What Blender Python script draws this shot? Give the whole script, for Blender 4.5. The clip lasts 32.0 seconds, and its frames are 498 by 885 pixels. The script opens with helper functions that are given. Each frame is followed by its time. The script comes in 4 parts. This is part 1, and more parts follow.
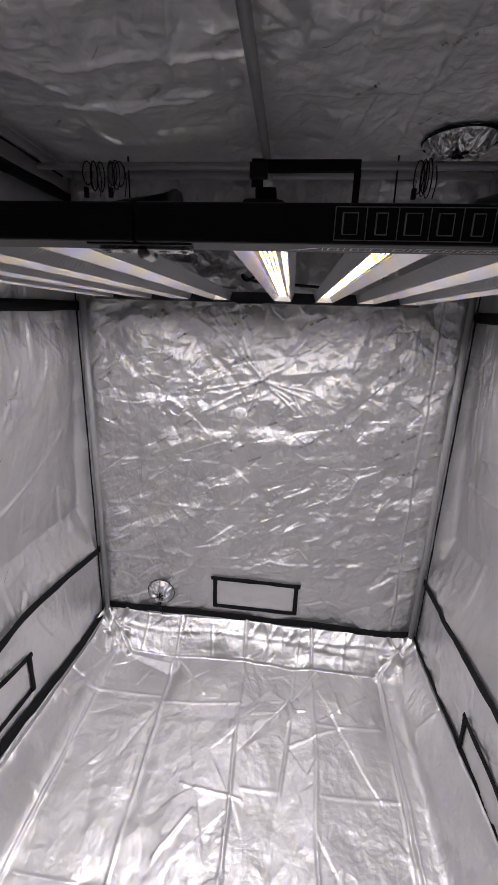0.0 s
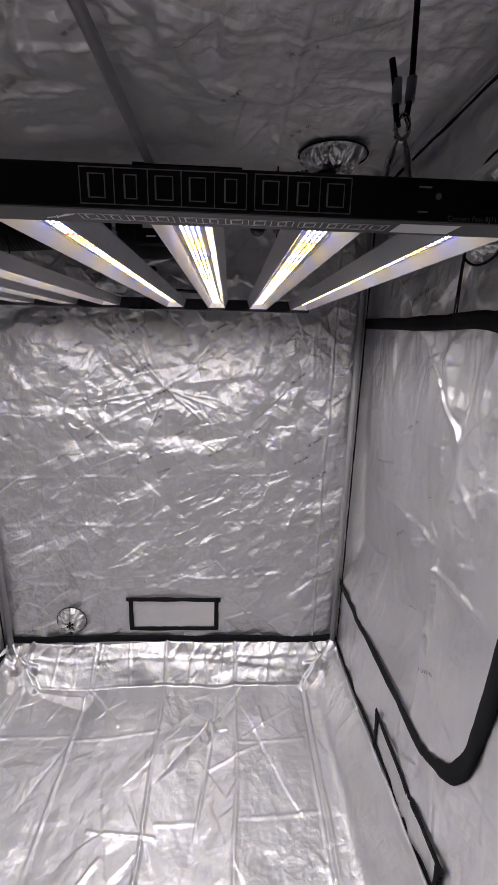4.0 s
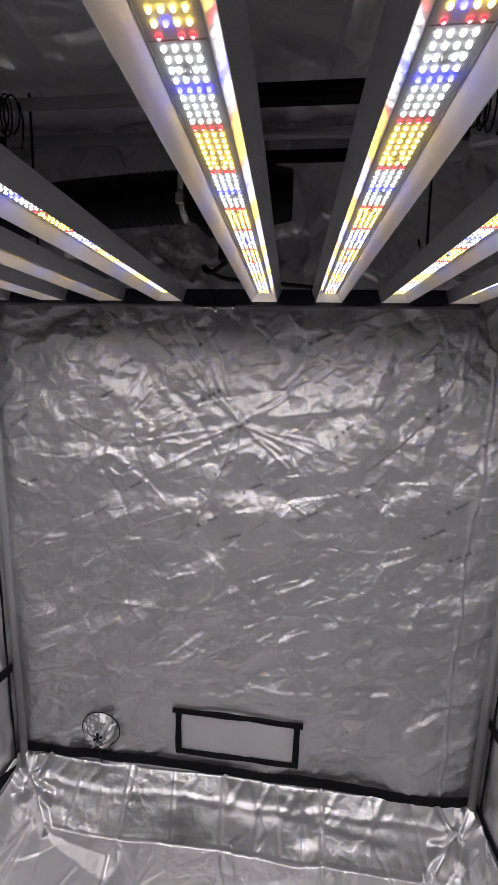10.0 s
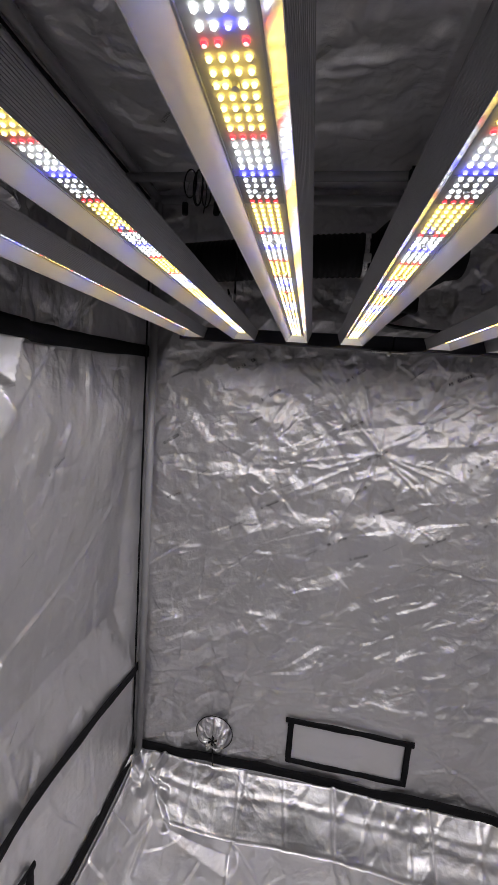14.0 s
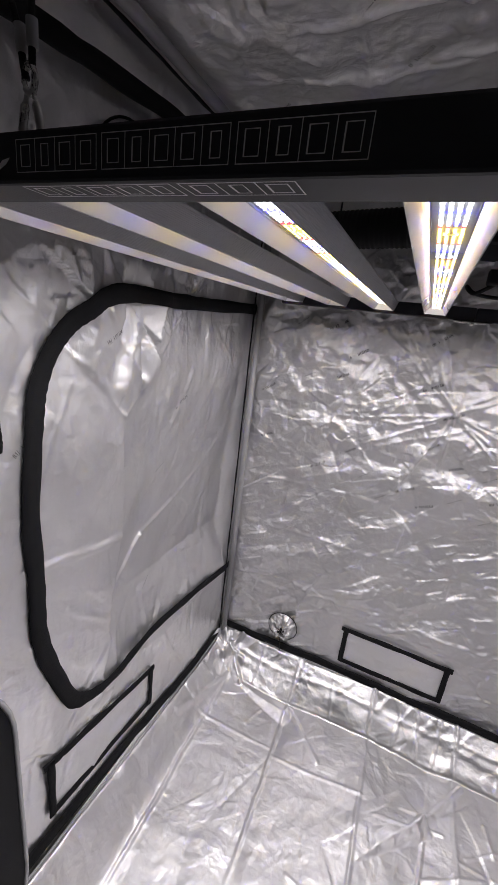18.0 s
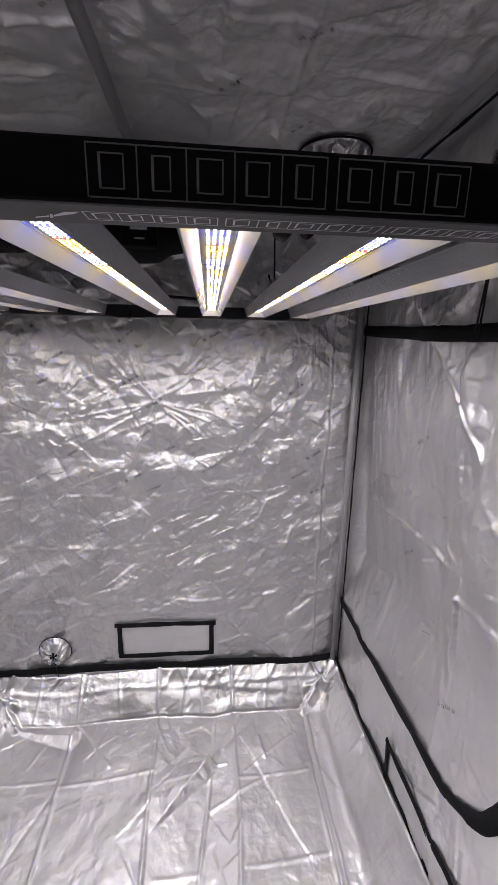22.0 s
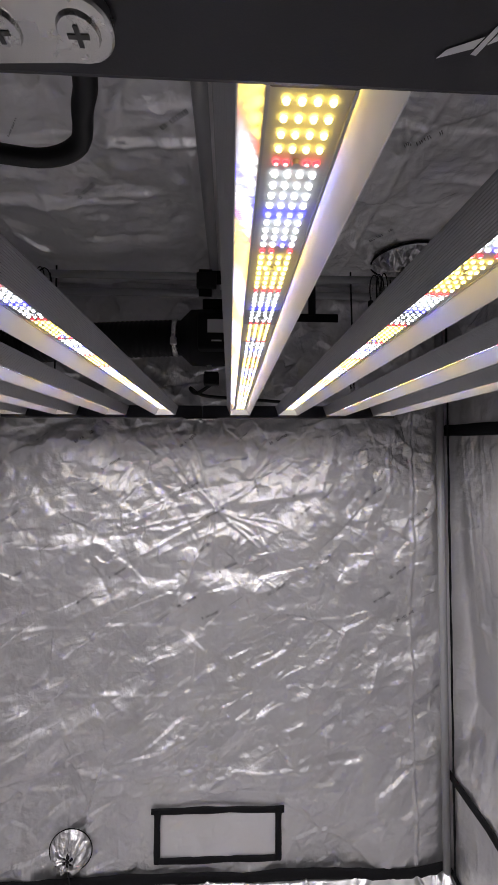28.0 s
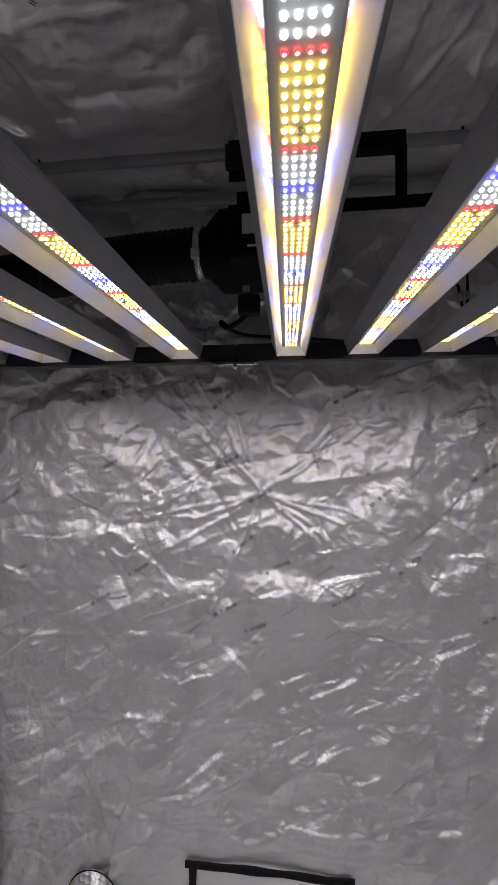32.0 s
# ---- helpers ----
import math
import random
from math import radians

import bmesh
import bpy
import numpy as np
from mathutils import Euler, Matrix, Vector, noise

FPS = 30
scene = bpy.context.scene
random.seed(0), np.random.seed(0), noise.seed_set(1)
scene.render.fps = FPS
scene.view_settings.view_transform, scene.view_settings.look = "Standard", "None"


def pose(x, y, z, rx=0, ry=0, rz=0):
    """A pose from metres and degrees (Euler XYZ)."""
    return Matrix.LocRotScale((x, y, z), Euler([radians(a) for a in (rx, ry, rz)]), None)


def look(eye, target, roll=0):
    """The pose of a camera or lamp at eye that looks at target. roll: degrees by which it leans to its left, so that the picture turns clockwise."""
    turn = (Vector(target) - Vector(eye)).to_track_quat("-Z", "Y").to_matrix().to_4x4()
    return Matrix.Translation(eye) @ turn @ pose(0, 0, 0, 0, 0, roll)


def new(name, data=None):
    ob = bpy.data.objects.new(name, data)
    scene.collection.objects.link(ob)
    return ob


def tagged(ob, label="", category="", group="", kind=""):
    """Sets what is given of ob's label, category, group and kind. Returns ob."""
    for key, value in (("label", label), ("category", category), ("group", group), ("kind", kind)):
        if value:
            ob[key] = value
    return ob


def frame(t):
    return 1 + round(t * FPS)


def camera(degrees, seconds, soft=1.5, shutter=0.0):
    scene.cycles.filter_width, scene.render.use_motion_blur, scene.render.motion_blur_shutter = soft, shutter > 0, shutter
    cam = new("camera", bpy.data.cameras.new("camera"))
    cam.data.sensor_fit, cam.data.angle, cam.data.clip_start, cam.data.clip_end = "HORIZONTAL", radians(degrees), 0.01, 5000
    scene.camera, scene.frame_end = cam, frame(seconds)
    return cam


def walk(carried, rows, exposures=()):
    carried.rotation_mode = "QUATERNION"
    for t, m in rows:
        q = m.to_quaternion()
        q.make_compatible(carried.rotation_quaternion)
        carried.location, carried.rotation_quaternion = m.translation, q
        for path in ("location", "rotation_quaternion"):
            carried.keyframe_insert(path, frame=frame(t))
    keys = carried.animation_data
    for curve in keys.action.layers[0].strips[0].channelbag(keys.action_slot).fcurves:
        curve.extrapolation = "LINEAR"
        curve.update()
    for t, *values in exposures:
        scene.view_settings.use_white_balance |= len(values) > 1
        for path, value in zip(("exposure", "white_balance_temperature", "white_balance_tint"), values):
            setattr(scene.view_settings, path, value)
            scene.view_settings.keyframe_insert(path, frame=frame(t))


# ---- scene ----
cam = camera(64.0, 32.0)
PATH = [
    (0, (0.0961, -0.8536, 1.5482), (-0.0838, 1.0520, 0.9683), 1.95),
    (0.5, (0.1761, -0.8583, 1.5513), (0.1657, 1.0542, 0.9662), 1.00),
    (1, (0.2156, -0.8680, 1.5460), (0.3055, 1.0378, 0.9460), 0.42),
    (1.5, (0.2402, -0.8763, 1.5423), (0.3711, 1.0216, 0.9253), 0.30),
    (2, (0.2513, -0.8722, 1.5372), (0.3888, 1.0224, 0.9114), 0.64),
    (2.5, (0.2451, -0.8448, 1.5279), (0.3777, 1.0542, 0.9145), 1.22),
    (4.5, (0.2302, -0.8119, 1.5097), (0.3172, 1.1326, 1.0484), 0.98),
    (5, (0.2070, -0.7600, 1.4910), (0.2720, 1.1930, 1.0620), 0.30),
    (5.5, (0.1859, -0.6935, 1.4879), (0.2298, 1.2683, 1.1004), -0.25),
    (6, (0.1822, -0.6296, 1.4856), (0.2093, 1.3407, 1.1413), -0.64),
    (6.5, (0.1774, -0.5756, 1.4898), (0.1957, 1.3972, 1.1597), -1.15),
    (7, (0.1674, -0.5382, 1.4982), (0.1716, 1.4353, 1.1736), -1.37),
    (7.5, (0.1689, -0.5077, 1.4978), (0.1485, 1.4670, 1.1818), -1.39),
    (8, (0.1748, -0.4661, 1.4989), (0.1165, 1.5079, 1.1826), -1.15),
    (8.5, (0.1779, -0.4272, 1.4956), (0.0795, 1.5443, 1.1731), -0.69),
    (9, (0.1725, -0.3862, 1.4897), (0.0229, 1.5802, 1.1569), 0.09),
    (9.5, (0.1590, -0.3539, 1.4747), (-0.0235, 1.6083, 1.1332), 0.81),
    (10, (0.1234, -0.3448, 1.4708), (-0.0725, 1.6141, 1.1180), 1.49),
    (10.5, (0.0734, -0.3559, 1.4696), (-0.1178, 1.6037, 1.1179), 1.98),
    (11, (0.0226, -0.3670, 1.4749), (-0.1429, 1.5938, 1.1174), 2.44),
    (11.5, (-0.0431, -0.3868, 1.4783), (-0.2039, 1.5735, 1.1165), 2.66),
    (12, (-0.1036, -0.4076, 1.4858), (-0.2672, 1.5528, 1.1253), 3.07),
    (12.5, (-0.1470, -0.4344, 1.4836), (-0.3309, 1.5278, 1.1433), 3.43),
    (13, (-0.1847, -0.4528, 1.4847), (-0.3928, 1.5110, 1.1681), 3.75),
    (13.5, (-0.2099, -0.4709, 1.4909), (-0.4524, 1.4931, 1.2021), 3.97),
    (14, (-0.2302, -0.4932, 1.4947), (-0.5141, 1.4678, 1.2231), 4.09),
    (14.5, (-0.2314, -0.5200, 1.5103), (-0.5722, 1.4302, 1.2262), 4.33),
    (15, (-0.2330, -0.5421, 1.5278), (-0.6472, 1.3857, 1.1932), 4.76),
    (15.5, (-0.2281, -0.5822, 1.5357), (-0.7363, 1.3120, 1.1435), 5.30),
    (17.5, (-0.1696, -0.6874, 1.5321), (-0.9368, 1.0682, 0.9583), 6.80),
    (18, (-0.1396, -0.7006, 1.5410), (-0.8545, 1.0762, 0.9649), 6.73),
    (18.5, (-0.1155, -0.7131, 1.5437), (-0.7290, 1.1047, 0.9787), 6.29),
    (19, (-0.0469, -0.7122, 1.5389), (-0.5385, 1.1477, 0.9918), 5.18),
    (19.5, (0.0161, -0.7180, 1.5437), (-0.3283, 1.1780, 1.0083), 4.17),
    (20, (0.0612, -0.7352, 1.5395), (-0.1478, 1.1889, 1.0354), 3.16),
    (20.5, (0.1014, -0.7339, 1.5439), (0.0286, 1.2027, 1.0494), 2.50),
    (21, (0.1375, -0.7259, 1.5442), (0.1798, 1.2107, 1.0466), 1.88),
    (21.5, (0.1676, -0.7228, 1.5409), (0.3000, 1.2103, 1.0454), 1.47),
    (22, (0.1860, -0.7227, 1.5446), (0.3834, 1.2055, 1.0517), 1.14),
    (22.5, (0.1958, -0.7327, 1.5453), (0.4266, 1.1932, 1.0578), 0.85),
    (23, (0.1964, -0.7382, 1.5460), (0.4407, 1.1873, 1.0637), 0.72),
    (23.5, (0.1952, -0.7393, 1.5462), (0.4389, 1.1881, 1.0713), 0.76),
    (24, (0.1956, -0.7420, 1.5454), (0.4290, 1.1917, 1.0911), 0.68),
    (24.5, (0.2038, -0.7352, 1.5393), (0.4160, 1.2100, 1.1255), 0.42),
    (26.5, (0.1494, -0.6165, 1.5390), (0.2786, 1.3759, 1.4235), -0.58),
    (27, (0.1304, -0.5882, 1.5359), (0.2571, 1.4073, 1.4914), -0.33),
    (27.5, (0.0885, -0.5702, 1.5240), (0.2058, 1.4263, 1.5459), -0.01),
    (28, (0.0319, -0.5613, 1.5031), (0.1298, 1.4358, 1.5701), -0.01),
    (28.5, (0.0176, -0.5348, 1.5113), (0.0776, 1.4630, 1.5829), -0.07),
    (29, (0.0274, -0.4965, 1.5032), (0.0537, 1.5021, 1.5711), -0.46),
    (29.5, (0.0512, -0.4374, 1.4909), (0.0464, 1.5614, 1.5582), -0.79),
    (30, (0.0598, -0.3872, 1.4804), (0.0177, 1.6116, 1.5379), -0.97),
    (30.5, (0.0470, -0.3402, 1.4737), (-0.0324, 1.6580, 1.5103), -0.86),
    (31, (0.0467, -0.3070, 1.4701), (-0.0816, 1.6888, 1.4876), -0.71),
    (31.5, (0.0441, -0.2613, 1.4627), (-0.1144, 1.7324, 1.4590), -0.49),
    (32, (0.0522, -0.2264, 1.4632), (-0.1387, 1.7643, 1.4341), -0.47),
]
EXPOSURES = [(0.0, 0.55), (4.5, 0.52), (6.5, 0.02), (15.0, 0.05), (15.5, 0.14), (17.5, 0.53), (24.5, 0.55), (27.0, 0.52), (28.5, 0.44), (30.0, 0.20), (32.0, 0.08)]
walk(cam, [(t, look(eye, target, roll)) for t, eye, target, roll in PATH], EXPOSURES)

# ---- world: a closed dark room, lit only by the lamp in the tent ----
world = bpy.data.worlds.new("world")
scene.world = world
world.use_nodes = True
world.node_tree.nodes["Background"].inputs[0].default_value = (0.02, 0.02, 0.022, 1)
world.node_tree.nodes["Background"].inputs[1].default_value = 0.3
LED_POWER = 3.2
SPOT_POWER = 0.71

# ---- materials ----


def shader(name, base, rough=0.5, metal=0.0, noise_scale=0.0, noise_amount=0.0, bump=0.0, bump_scale=200.0, rough_vary=0.0, emit=None, power=0.0,
           coat=0.0, spec=0.5):
    m = bpy.data.materials.new(name)
    m.use_nodes = True
    nt = m.node_tree
    p = nt.nodes["Principled BSDF"]
    p.inputs["Base Color"].default_value = (*base, 1)
    p.inputs["Roughness"].default_value = rough
    p.inputs["Metallic"].default_value = metal
    p.inputs["Coat Weight"].default_value = coat
    p.inputs["Specular IOR Level"].default_value = spec
    if emit:
        p.inputs["Emission Color"].default_value = (*emit, 1)
        p.inputs["Emission Strength"].default_value = power
    co = nt.nodes.new("ShaderNodeTexCoord")
    if noise_amount or rough_vary:
        n = nt.nodes.new("ShaderNodeTexNoise")
        n.inputs["Scale"].default_value = noise_scale
        n.inputs["Detail"].default_value = 6
        n.inputs["Roughness"].default_value = 0.6
        nt.links.new(co.outputs["Object"], n.inputs["Vector"])
        if noise_amount:
            r = nt.nodes.new("ShaderNodeMapRange")
            r.inputs["To Min"].default_value, r.inputs["To Max"].default_value = 1 - noise_amount, 1 + noise_amount
            nt.links.new(n.outputs["Fac"], r.inputs["Value"])
            mix = nt.nodes.new("ShaderNodeMix")
            mix.data_type, mix.blend_type = "RGBA", "MULTIPLY"
            mix.inputs["Factor"].default_value = 1
            mix.inputs["A"].default_value = (*base, 1)
            nt.links.new(r.outputs["Result"], mix.inputs["B"])
            nt.links.new(mix.outputs["Result"], p.inputs["Base Color"])
        if rough_vary:
            r2 = nt.nodes.new("ShaderNodeMapRange")
            r2.inputs["From Min"].default_value, r2.inputs["From Max"].default_value = 0.3, 0.7
            r2.inputs["To Min"].default_value, r2.inputs["To Max"].default_value = rough - rough_vary, rough + rough_vary
            nt.links.new(n.outputs["Fac"], r2.inputs["Value"])
            nt.links.new(r2.outputs["Result"], p.inputs["Roughness"])
    if bump:
        n2 = nt.nodes.new("ShaderNodeTexNoise")
        n2.inputs["Scale"].default_value = bump_scale
        n2.inputs["Detail"].default_value = 4
        b = nt.nodes.new("ShaderNodeBump")
        b.inputs["Strength"].default_value = bump
        b.inputs["Distance"].default_value = 0.002
        nt.links.new(co.outputs["Object"], n2.inputs["Vector"])
        nt.links.new(n2.outputs["Fac"], b.inputs["Height"])
        nt.links.new(b.outputs["Normal"], p.inputs["Normal"])
    return m


def foil(name, base, rough, metal, layers, patch=0.6, weave=0.0):
    """Silver coated cloth: satin metal, crumpled to small sharp facets. layers: (cells a metre, height in metres)."""
    m = shader(name, base, rough, metal, noise_scale=7, noise_amount=0.06, rough_vary=0.08)
    nt = m.node_tree
    p = nt.nodes["Principled BSDF"]
    co = nt.nodes.new("ShaderNodeTexCoord")
    warp = nt.nodes.new("ShaderNodeTexNoise")
    warp.inputs["Scale"].default_value = 5
    warp.inputs["Detail"].default_value = 3
    off = nt.nodes.new("ShaderNodeVectorMath")
    off.operation = "MULTIPLY_ADD"
    off.inputs[1].default_value = (0.10, 0.10, 0.10)
    nt.links.new(co.outputs["Object"], warp.inputs["Vector"])
    nt.links.new(warp.outputs["Color"], off.inputs[0])
    nt.links.new(co.outputs["Object"], off.inputs[2])
    # some stretches of the cloth are pulled smooth
    calm = nt.nodes.new("ShaderNodeTexNoise")
    calm.inputs["Scale"].default_value = 3.1
    calm.inputs["Detail"].default_value = 2
    span_ = nt.nodes.new("ShaderNodeMapRange")
    span_.inputs["From Min"].default_value, span_.inputs["From Max"].default_value = 0.38, 0.62
    span_.inputs["To Min"].default_value = 1 - patch
    nt.links.new(co.outputs["Object"], calm.inputs["Vector"])
    nt.links.new(calm.outputs["Fac"], span_.inputs["Value"])
    last = None
    for k, (scale, tall) in enumerate(layers):
        v = nt.nodes.new("ShaderNodeTexVoronoi")
        v.voronoi_dimensions = "3D"
        v.feature = "F1"
        v.distance = "EUCLIDEAN" if k % 2 else "MANHATTAN"
        v.inputs["Scale"].default_value = scale
        v.inputs["Detail"].default_value = 1.5
        v.inputs["Roughness"].default_value = 0.5
        nt.links.new(off.outputs["Vector"], v.inputs["Vector"])
        b = nt.nodes.new("ShaderNodeBump")
        b.inputs["Distance"].default_value = tall
        nt.links.new(span_.outputs["Result"], b.inputs["Strength"])
        nt.links.new(v.outputs["Distance"], b.inputs["Height"])
        if last:
            nt.links.new(last.outputs["Normal"], b.inputs["Normal"])
        last = b
    if weave:
        w = nt.nodes.new("ShaderNodeTexNoise")
        w.inputs["Scale"].default_value = 420
        b = nt.nodes.new("ShaderNodeBump")
        b.inputs["Strength"].default_value, b.inputs["Distance"].default_value = weave, 0.001
        nt.links.new(co.outputs["Object"], w.inputs["Vector"])
        nt.links.new(w.outputs["Fac"], b.inputs["Height"])
        nt.links.new(last.outputs["Normal"], b.inputs["Normal"])
        last = b
    nt.links.new(last.outputs["Normal"], p.inputs["Normal"])
    return m


SILVER_WALL = foil("silver_wall_cloth", (0.78, 0.77, 0.78), 0.56, 0.95, ((26, 0.0020), (60, 0.0007)), 0.5, 0.15)
SILVER_SIDE = foil("silver_side_cloth", (0.79, 0.78, 0.79), 0.48, 0.95, ((14, 0.0026), (45, 0.0007)), 0.6, 0.2)
# roof: paler copy of the silver cloth, to make up for weak bounced light
SILVER_ROOF = foil("silver_roof_cloth", (0.95, 0.94, 0.95), 0.38, 0.55, ((16, 0.0030), (45, 0.0008)), 0.6, 0.2)
SILVER_MAT = foil("silver_floor_cloth", (0.83, 0.82, 0.83), 0.37, 0.88, ((12, 0.0030), (36, 0.0009)), 0.6, 0.15)
SILVER_FLAP = foil("silver_flap_cloth", (0.78, 0.77, 0.78), 0.5, 0.6, ((9, 0.004), (24, 0.001)), 0.5)
BLACK_TAPE = shader("black_webbing", (0.008, 0.008, 0.0095), 0.8, spec=0.25, noise_scale=60, noise_amount=0.3, bump=0.4, bump_scale=700)
BLACK_CLOTH = shader("black_oxford_cloth", (0.008, 0.008, 0.0095), 0.75, spec=0.25, noise_scale=30, noise_amount=0.3, bump=0.4, bump_scale=900)
BLACK_PAINT = shader("black_powder_coat", (0.028, 0.028, 0.035), 0.45, spec=0.45, noise_scale=40, noise_amount=0.2, bump=0.08, bump_scale=1500)
BLACK_RUBBER = shader("black_rubber", (0.007, 0.007, 0.008), 0.6, noise_scale=50, noise_amount=0.2)
BLACK_CORD = shader("black_braided_cord", (0.015, 0.015, 0.016), 0.8, noise_scale=300, noise_amount=0.4, bump=0.8, bump_scale=900)
GREY_POLE = shader("grey_painted_pole", (0.42, 0.42, 0.43), 0.42, 0.2, noise_scale=15, noise_amount=0.08)
ALU_WING = shader("polished_reflector", (0.92, 0.92, 0.93), 0.20, 0.45, noise_scale=30, noise_amount=0.03, rough_vary=0.05)
ALU_FIN = shader("anodised_heatsink", (0.48, 0.48, 0.50), 0.42, 0.6, noise_scale=40, noise_amount=0.06)
BOARD = shader("grey_circuit_board", (0.55, 0.55, 0.53), 0.45, noise_scale=120, noise_amount=0.08)
PATCH = shader("smoked_plastic", (0.28, 0.28, 0.28), 0.3)
STEEL = shader("bright_steel", (0.66, 0.65, 0.63), 0.28, 1.0, noise_scale=25, noise_amount=0.08, rough_vary=0.08)
# steel darkened for the shade inside screw slots
SLOT_SHADE = shader("slot_shade_steel", (0.10, 0.10, 0.10), 0.4, 1.0)
PRINT_WHITE = shader("pale_print", (0.55, 0.55, 0.56), 0.5)
PRINT_GREY = shader("grey_print", (0.75, 0.75, 0.76), 0.5)
PRINT_DARK = shader("dark_print", (0.09, 0.09, 0.095), 0.5)
PRINT_PALE = shader("light_print", (0.85, 0.85, 0.86), 0.4)
PRINT_MAT = shader("mat_print", (0.82, 0.82, 0.83), 0.5)
PRINT_SIDE = shader("side_print", (0.20, 0.20, 0.205), 0.5)
# unseen room: pale tones send lamp light back onto roof and beam
ROOM = shader("plain_room_paint", (0.72, 0.72, 0.72), 0.8, noise_scale=4, noise_amount=0.05)
ROOM_FLOOR = shader("plain_room_floor", (0.45, 0.44, 0.42), 0.7, noise_scale=9, noise_amount=0.15)
LED_WHITE = shader("led_white", (0.8, 0.8, 0.75), 0.4, emit=(0.84, 0.90, 1.0), power=LED_POWER * 1.8)
LED_WARM = shader("led_warm", (0.8, 0.7, 0.3), 0.4, emit=(1.0, 0.70, 0.10), power=LED_POWER * 2.8)
LED_RED = shader("led_red", (0.6, 0.05, 0.05), 0.4, emit=(1.0, 0.02, 0.03), power=LED_POWER * 1.4)
LED_BLUE = shader("led_blue", (0.05, 0.05, 0.6), 0.4, emit=(0.02, 0.02, 1.0), power=LED_POWER * 11.0)
# chip cores: glare put into the emission colour, so red and blue turn pale
CORE_WHITE = shader("led_white_core", (0.9, 0.9, 0.85), 0.4, emit=(1.0, 0.98, 0.90), power=LED_POWER * 1.25)
CORE_WARM = shader("led_warm_core", (0.9, 0.85, 0.6), 0.4, emit=(1.0, 0.90, 0.50), power=LED_POWER * 1.15)
CORE_RED = shader("led_red_core", (0.9, 0.5, 0.5), 0.4, emit=(1.0, 0.36, 0.36), power=LED_POWER)
CORE_BLUE = shader("led_blue_core", (0.5, 0.5, 0.9), 0.4, emit=(0.46, 0.42, 1.0), power=LED_POWER * 1.5)
CHIP_SKINS = {"w": (LED_WHITE, CORE_WHITE), "y": (LED_WARM, CORE_WARM), "r": (LED_RED, CORE_RED), "b": (LED_BLUE, CORE_BLUE)}

# ---- mesh helpers ----


def thing(name, label, category, at=(0, 0, 0), group="", kind=""):
    ob = new(name)
    ob.empty_display_size = 0.05
    ob.location = at
    return tagged(ob, label, category, group, kind)


def link(name, me, material, parent=None, label=""):
    if material:
        me.materials.append(material)
    ob = new(name, me)
    if parent:
        ob.parent = parent
    if label:
        ob["label"] = label
    return ob


def part(name, bm, material, parent=None, label="", smooth=False):
    me = bpy.data.meshes.new(name)
    bm.to_mesh(me)
    bm.free()
    if smooth:
        for p in me.polygons:
            p.use_smooth = True
    return link(name, me, material, parent, label)


def mesh(name, verts, faces, material, parent=None, label="", smooth=False):
    me = bpy.data.meshes.new(name)
    me.from_pydata(verts, [], faces)
    me.update()
    if smooth:
        me.polygons.foreach_set("use_smooth", [True] * len(me.polygons))
    return link(name, me, material, parent, label)


def box(bm, x0, x1, y0, y1, z0, z1, bevel=0.0):
    r = bmesh.ops.create_cube(bm, size=1, matrix=Matrix.Translation(((x0 + x1) / 2, (y0 + y1) / 2, (z0 + z1) / 2))
                              @ Matrix.Diagonal((x1 - x0, y1 - y0, z1 - z0, 1)))
    if bevel:
        vs = set(r["verts"])
        bmesh.ops.bevel(bm, geom=[e for e in bm.edges if e.verts[0] in vs and e.verts[1] in vs], offset=bevel, segments=2, affect="EDGES", profile=0.5)
    return bm


def boxed(x0, x1, y0, y1, z0, z1, bevel=0.0):
    return box(bmesh.new(), x0, x1, y0, y1, z0, z1, bevel)


def tube(bm, points, radius, sides=10, closed=False):
    """A round tube along a line of points."""
    pts = [Vector(p) for p in points]
    rings = []
    n = len(pts)
    for i, p in enumerate(pts):
        a = pts[i - 1] if i or closed else pts[0]
        b = pts[(i + 1) % n] if i < n - 1 or closed else pts[-1]
        d = (b - a).normalized()
        side = d.cross(Vector((0, 0, 1)) if abs(d.z) < 0.9 else Vector((0, 1, 0))).normalized()
        up = side.cross(d)
        r = radius[i] if isinstance(radius, (list, tuple)) else radius
        rings.append([bm.verts.new(p + r * (math.cos(2 * math.pi * k / sides) * side + math.sin(2 * math.pi * k / sides) * up)) for k in range(sides)])
    for i in range(n if closed else n - 1):
        a, b = rings[i], rings[(i + 1) % n]
        for k in range(sides):
            bm.faces.new((a[k], a[(k + 1) % sides], b[(k + 1) % sides], b[k]))
    if not closed:
        bm.faces.new(rings[0][::-1])
        bm.faces.new(rings[-1])
    bmesh.ops.recalc_face_normals(bm, faces=bm.faces)
    return bm


def curve(points, steps=8):
    """Points of a smooth line through the given ones."""
    p = [Vector(v) for v in points]
    p = [2 * p[0] - p[1], *p, 2 * p[-1] - p[-2]]
    out = []
    for i in range(1, len(p) - 2):
        for k in range(steps):
            t = k / steps
            out.append(0.5 * (2 * p[i] + (p[i + 1] - p[i - 1]) * t + (2 * p[i - 1] - 5 * p[i] + 4 * p[i + 1] - p[i + 2]) * t * t
                              + (3 * p[i] - p[i - 1] - 3 * p[i + 1] + p[i + 2]) * t ** 3))
    return [*out, p[-2]]


def cylinder(bm, a, b, r, sides=16, r2=None):
    return tube(bm, [a, b], [r, r if r2 is None else r2], sides)


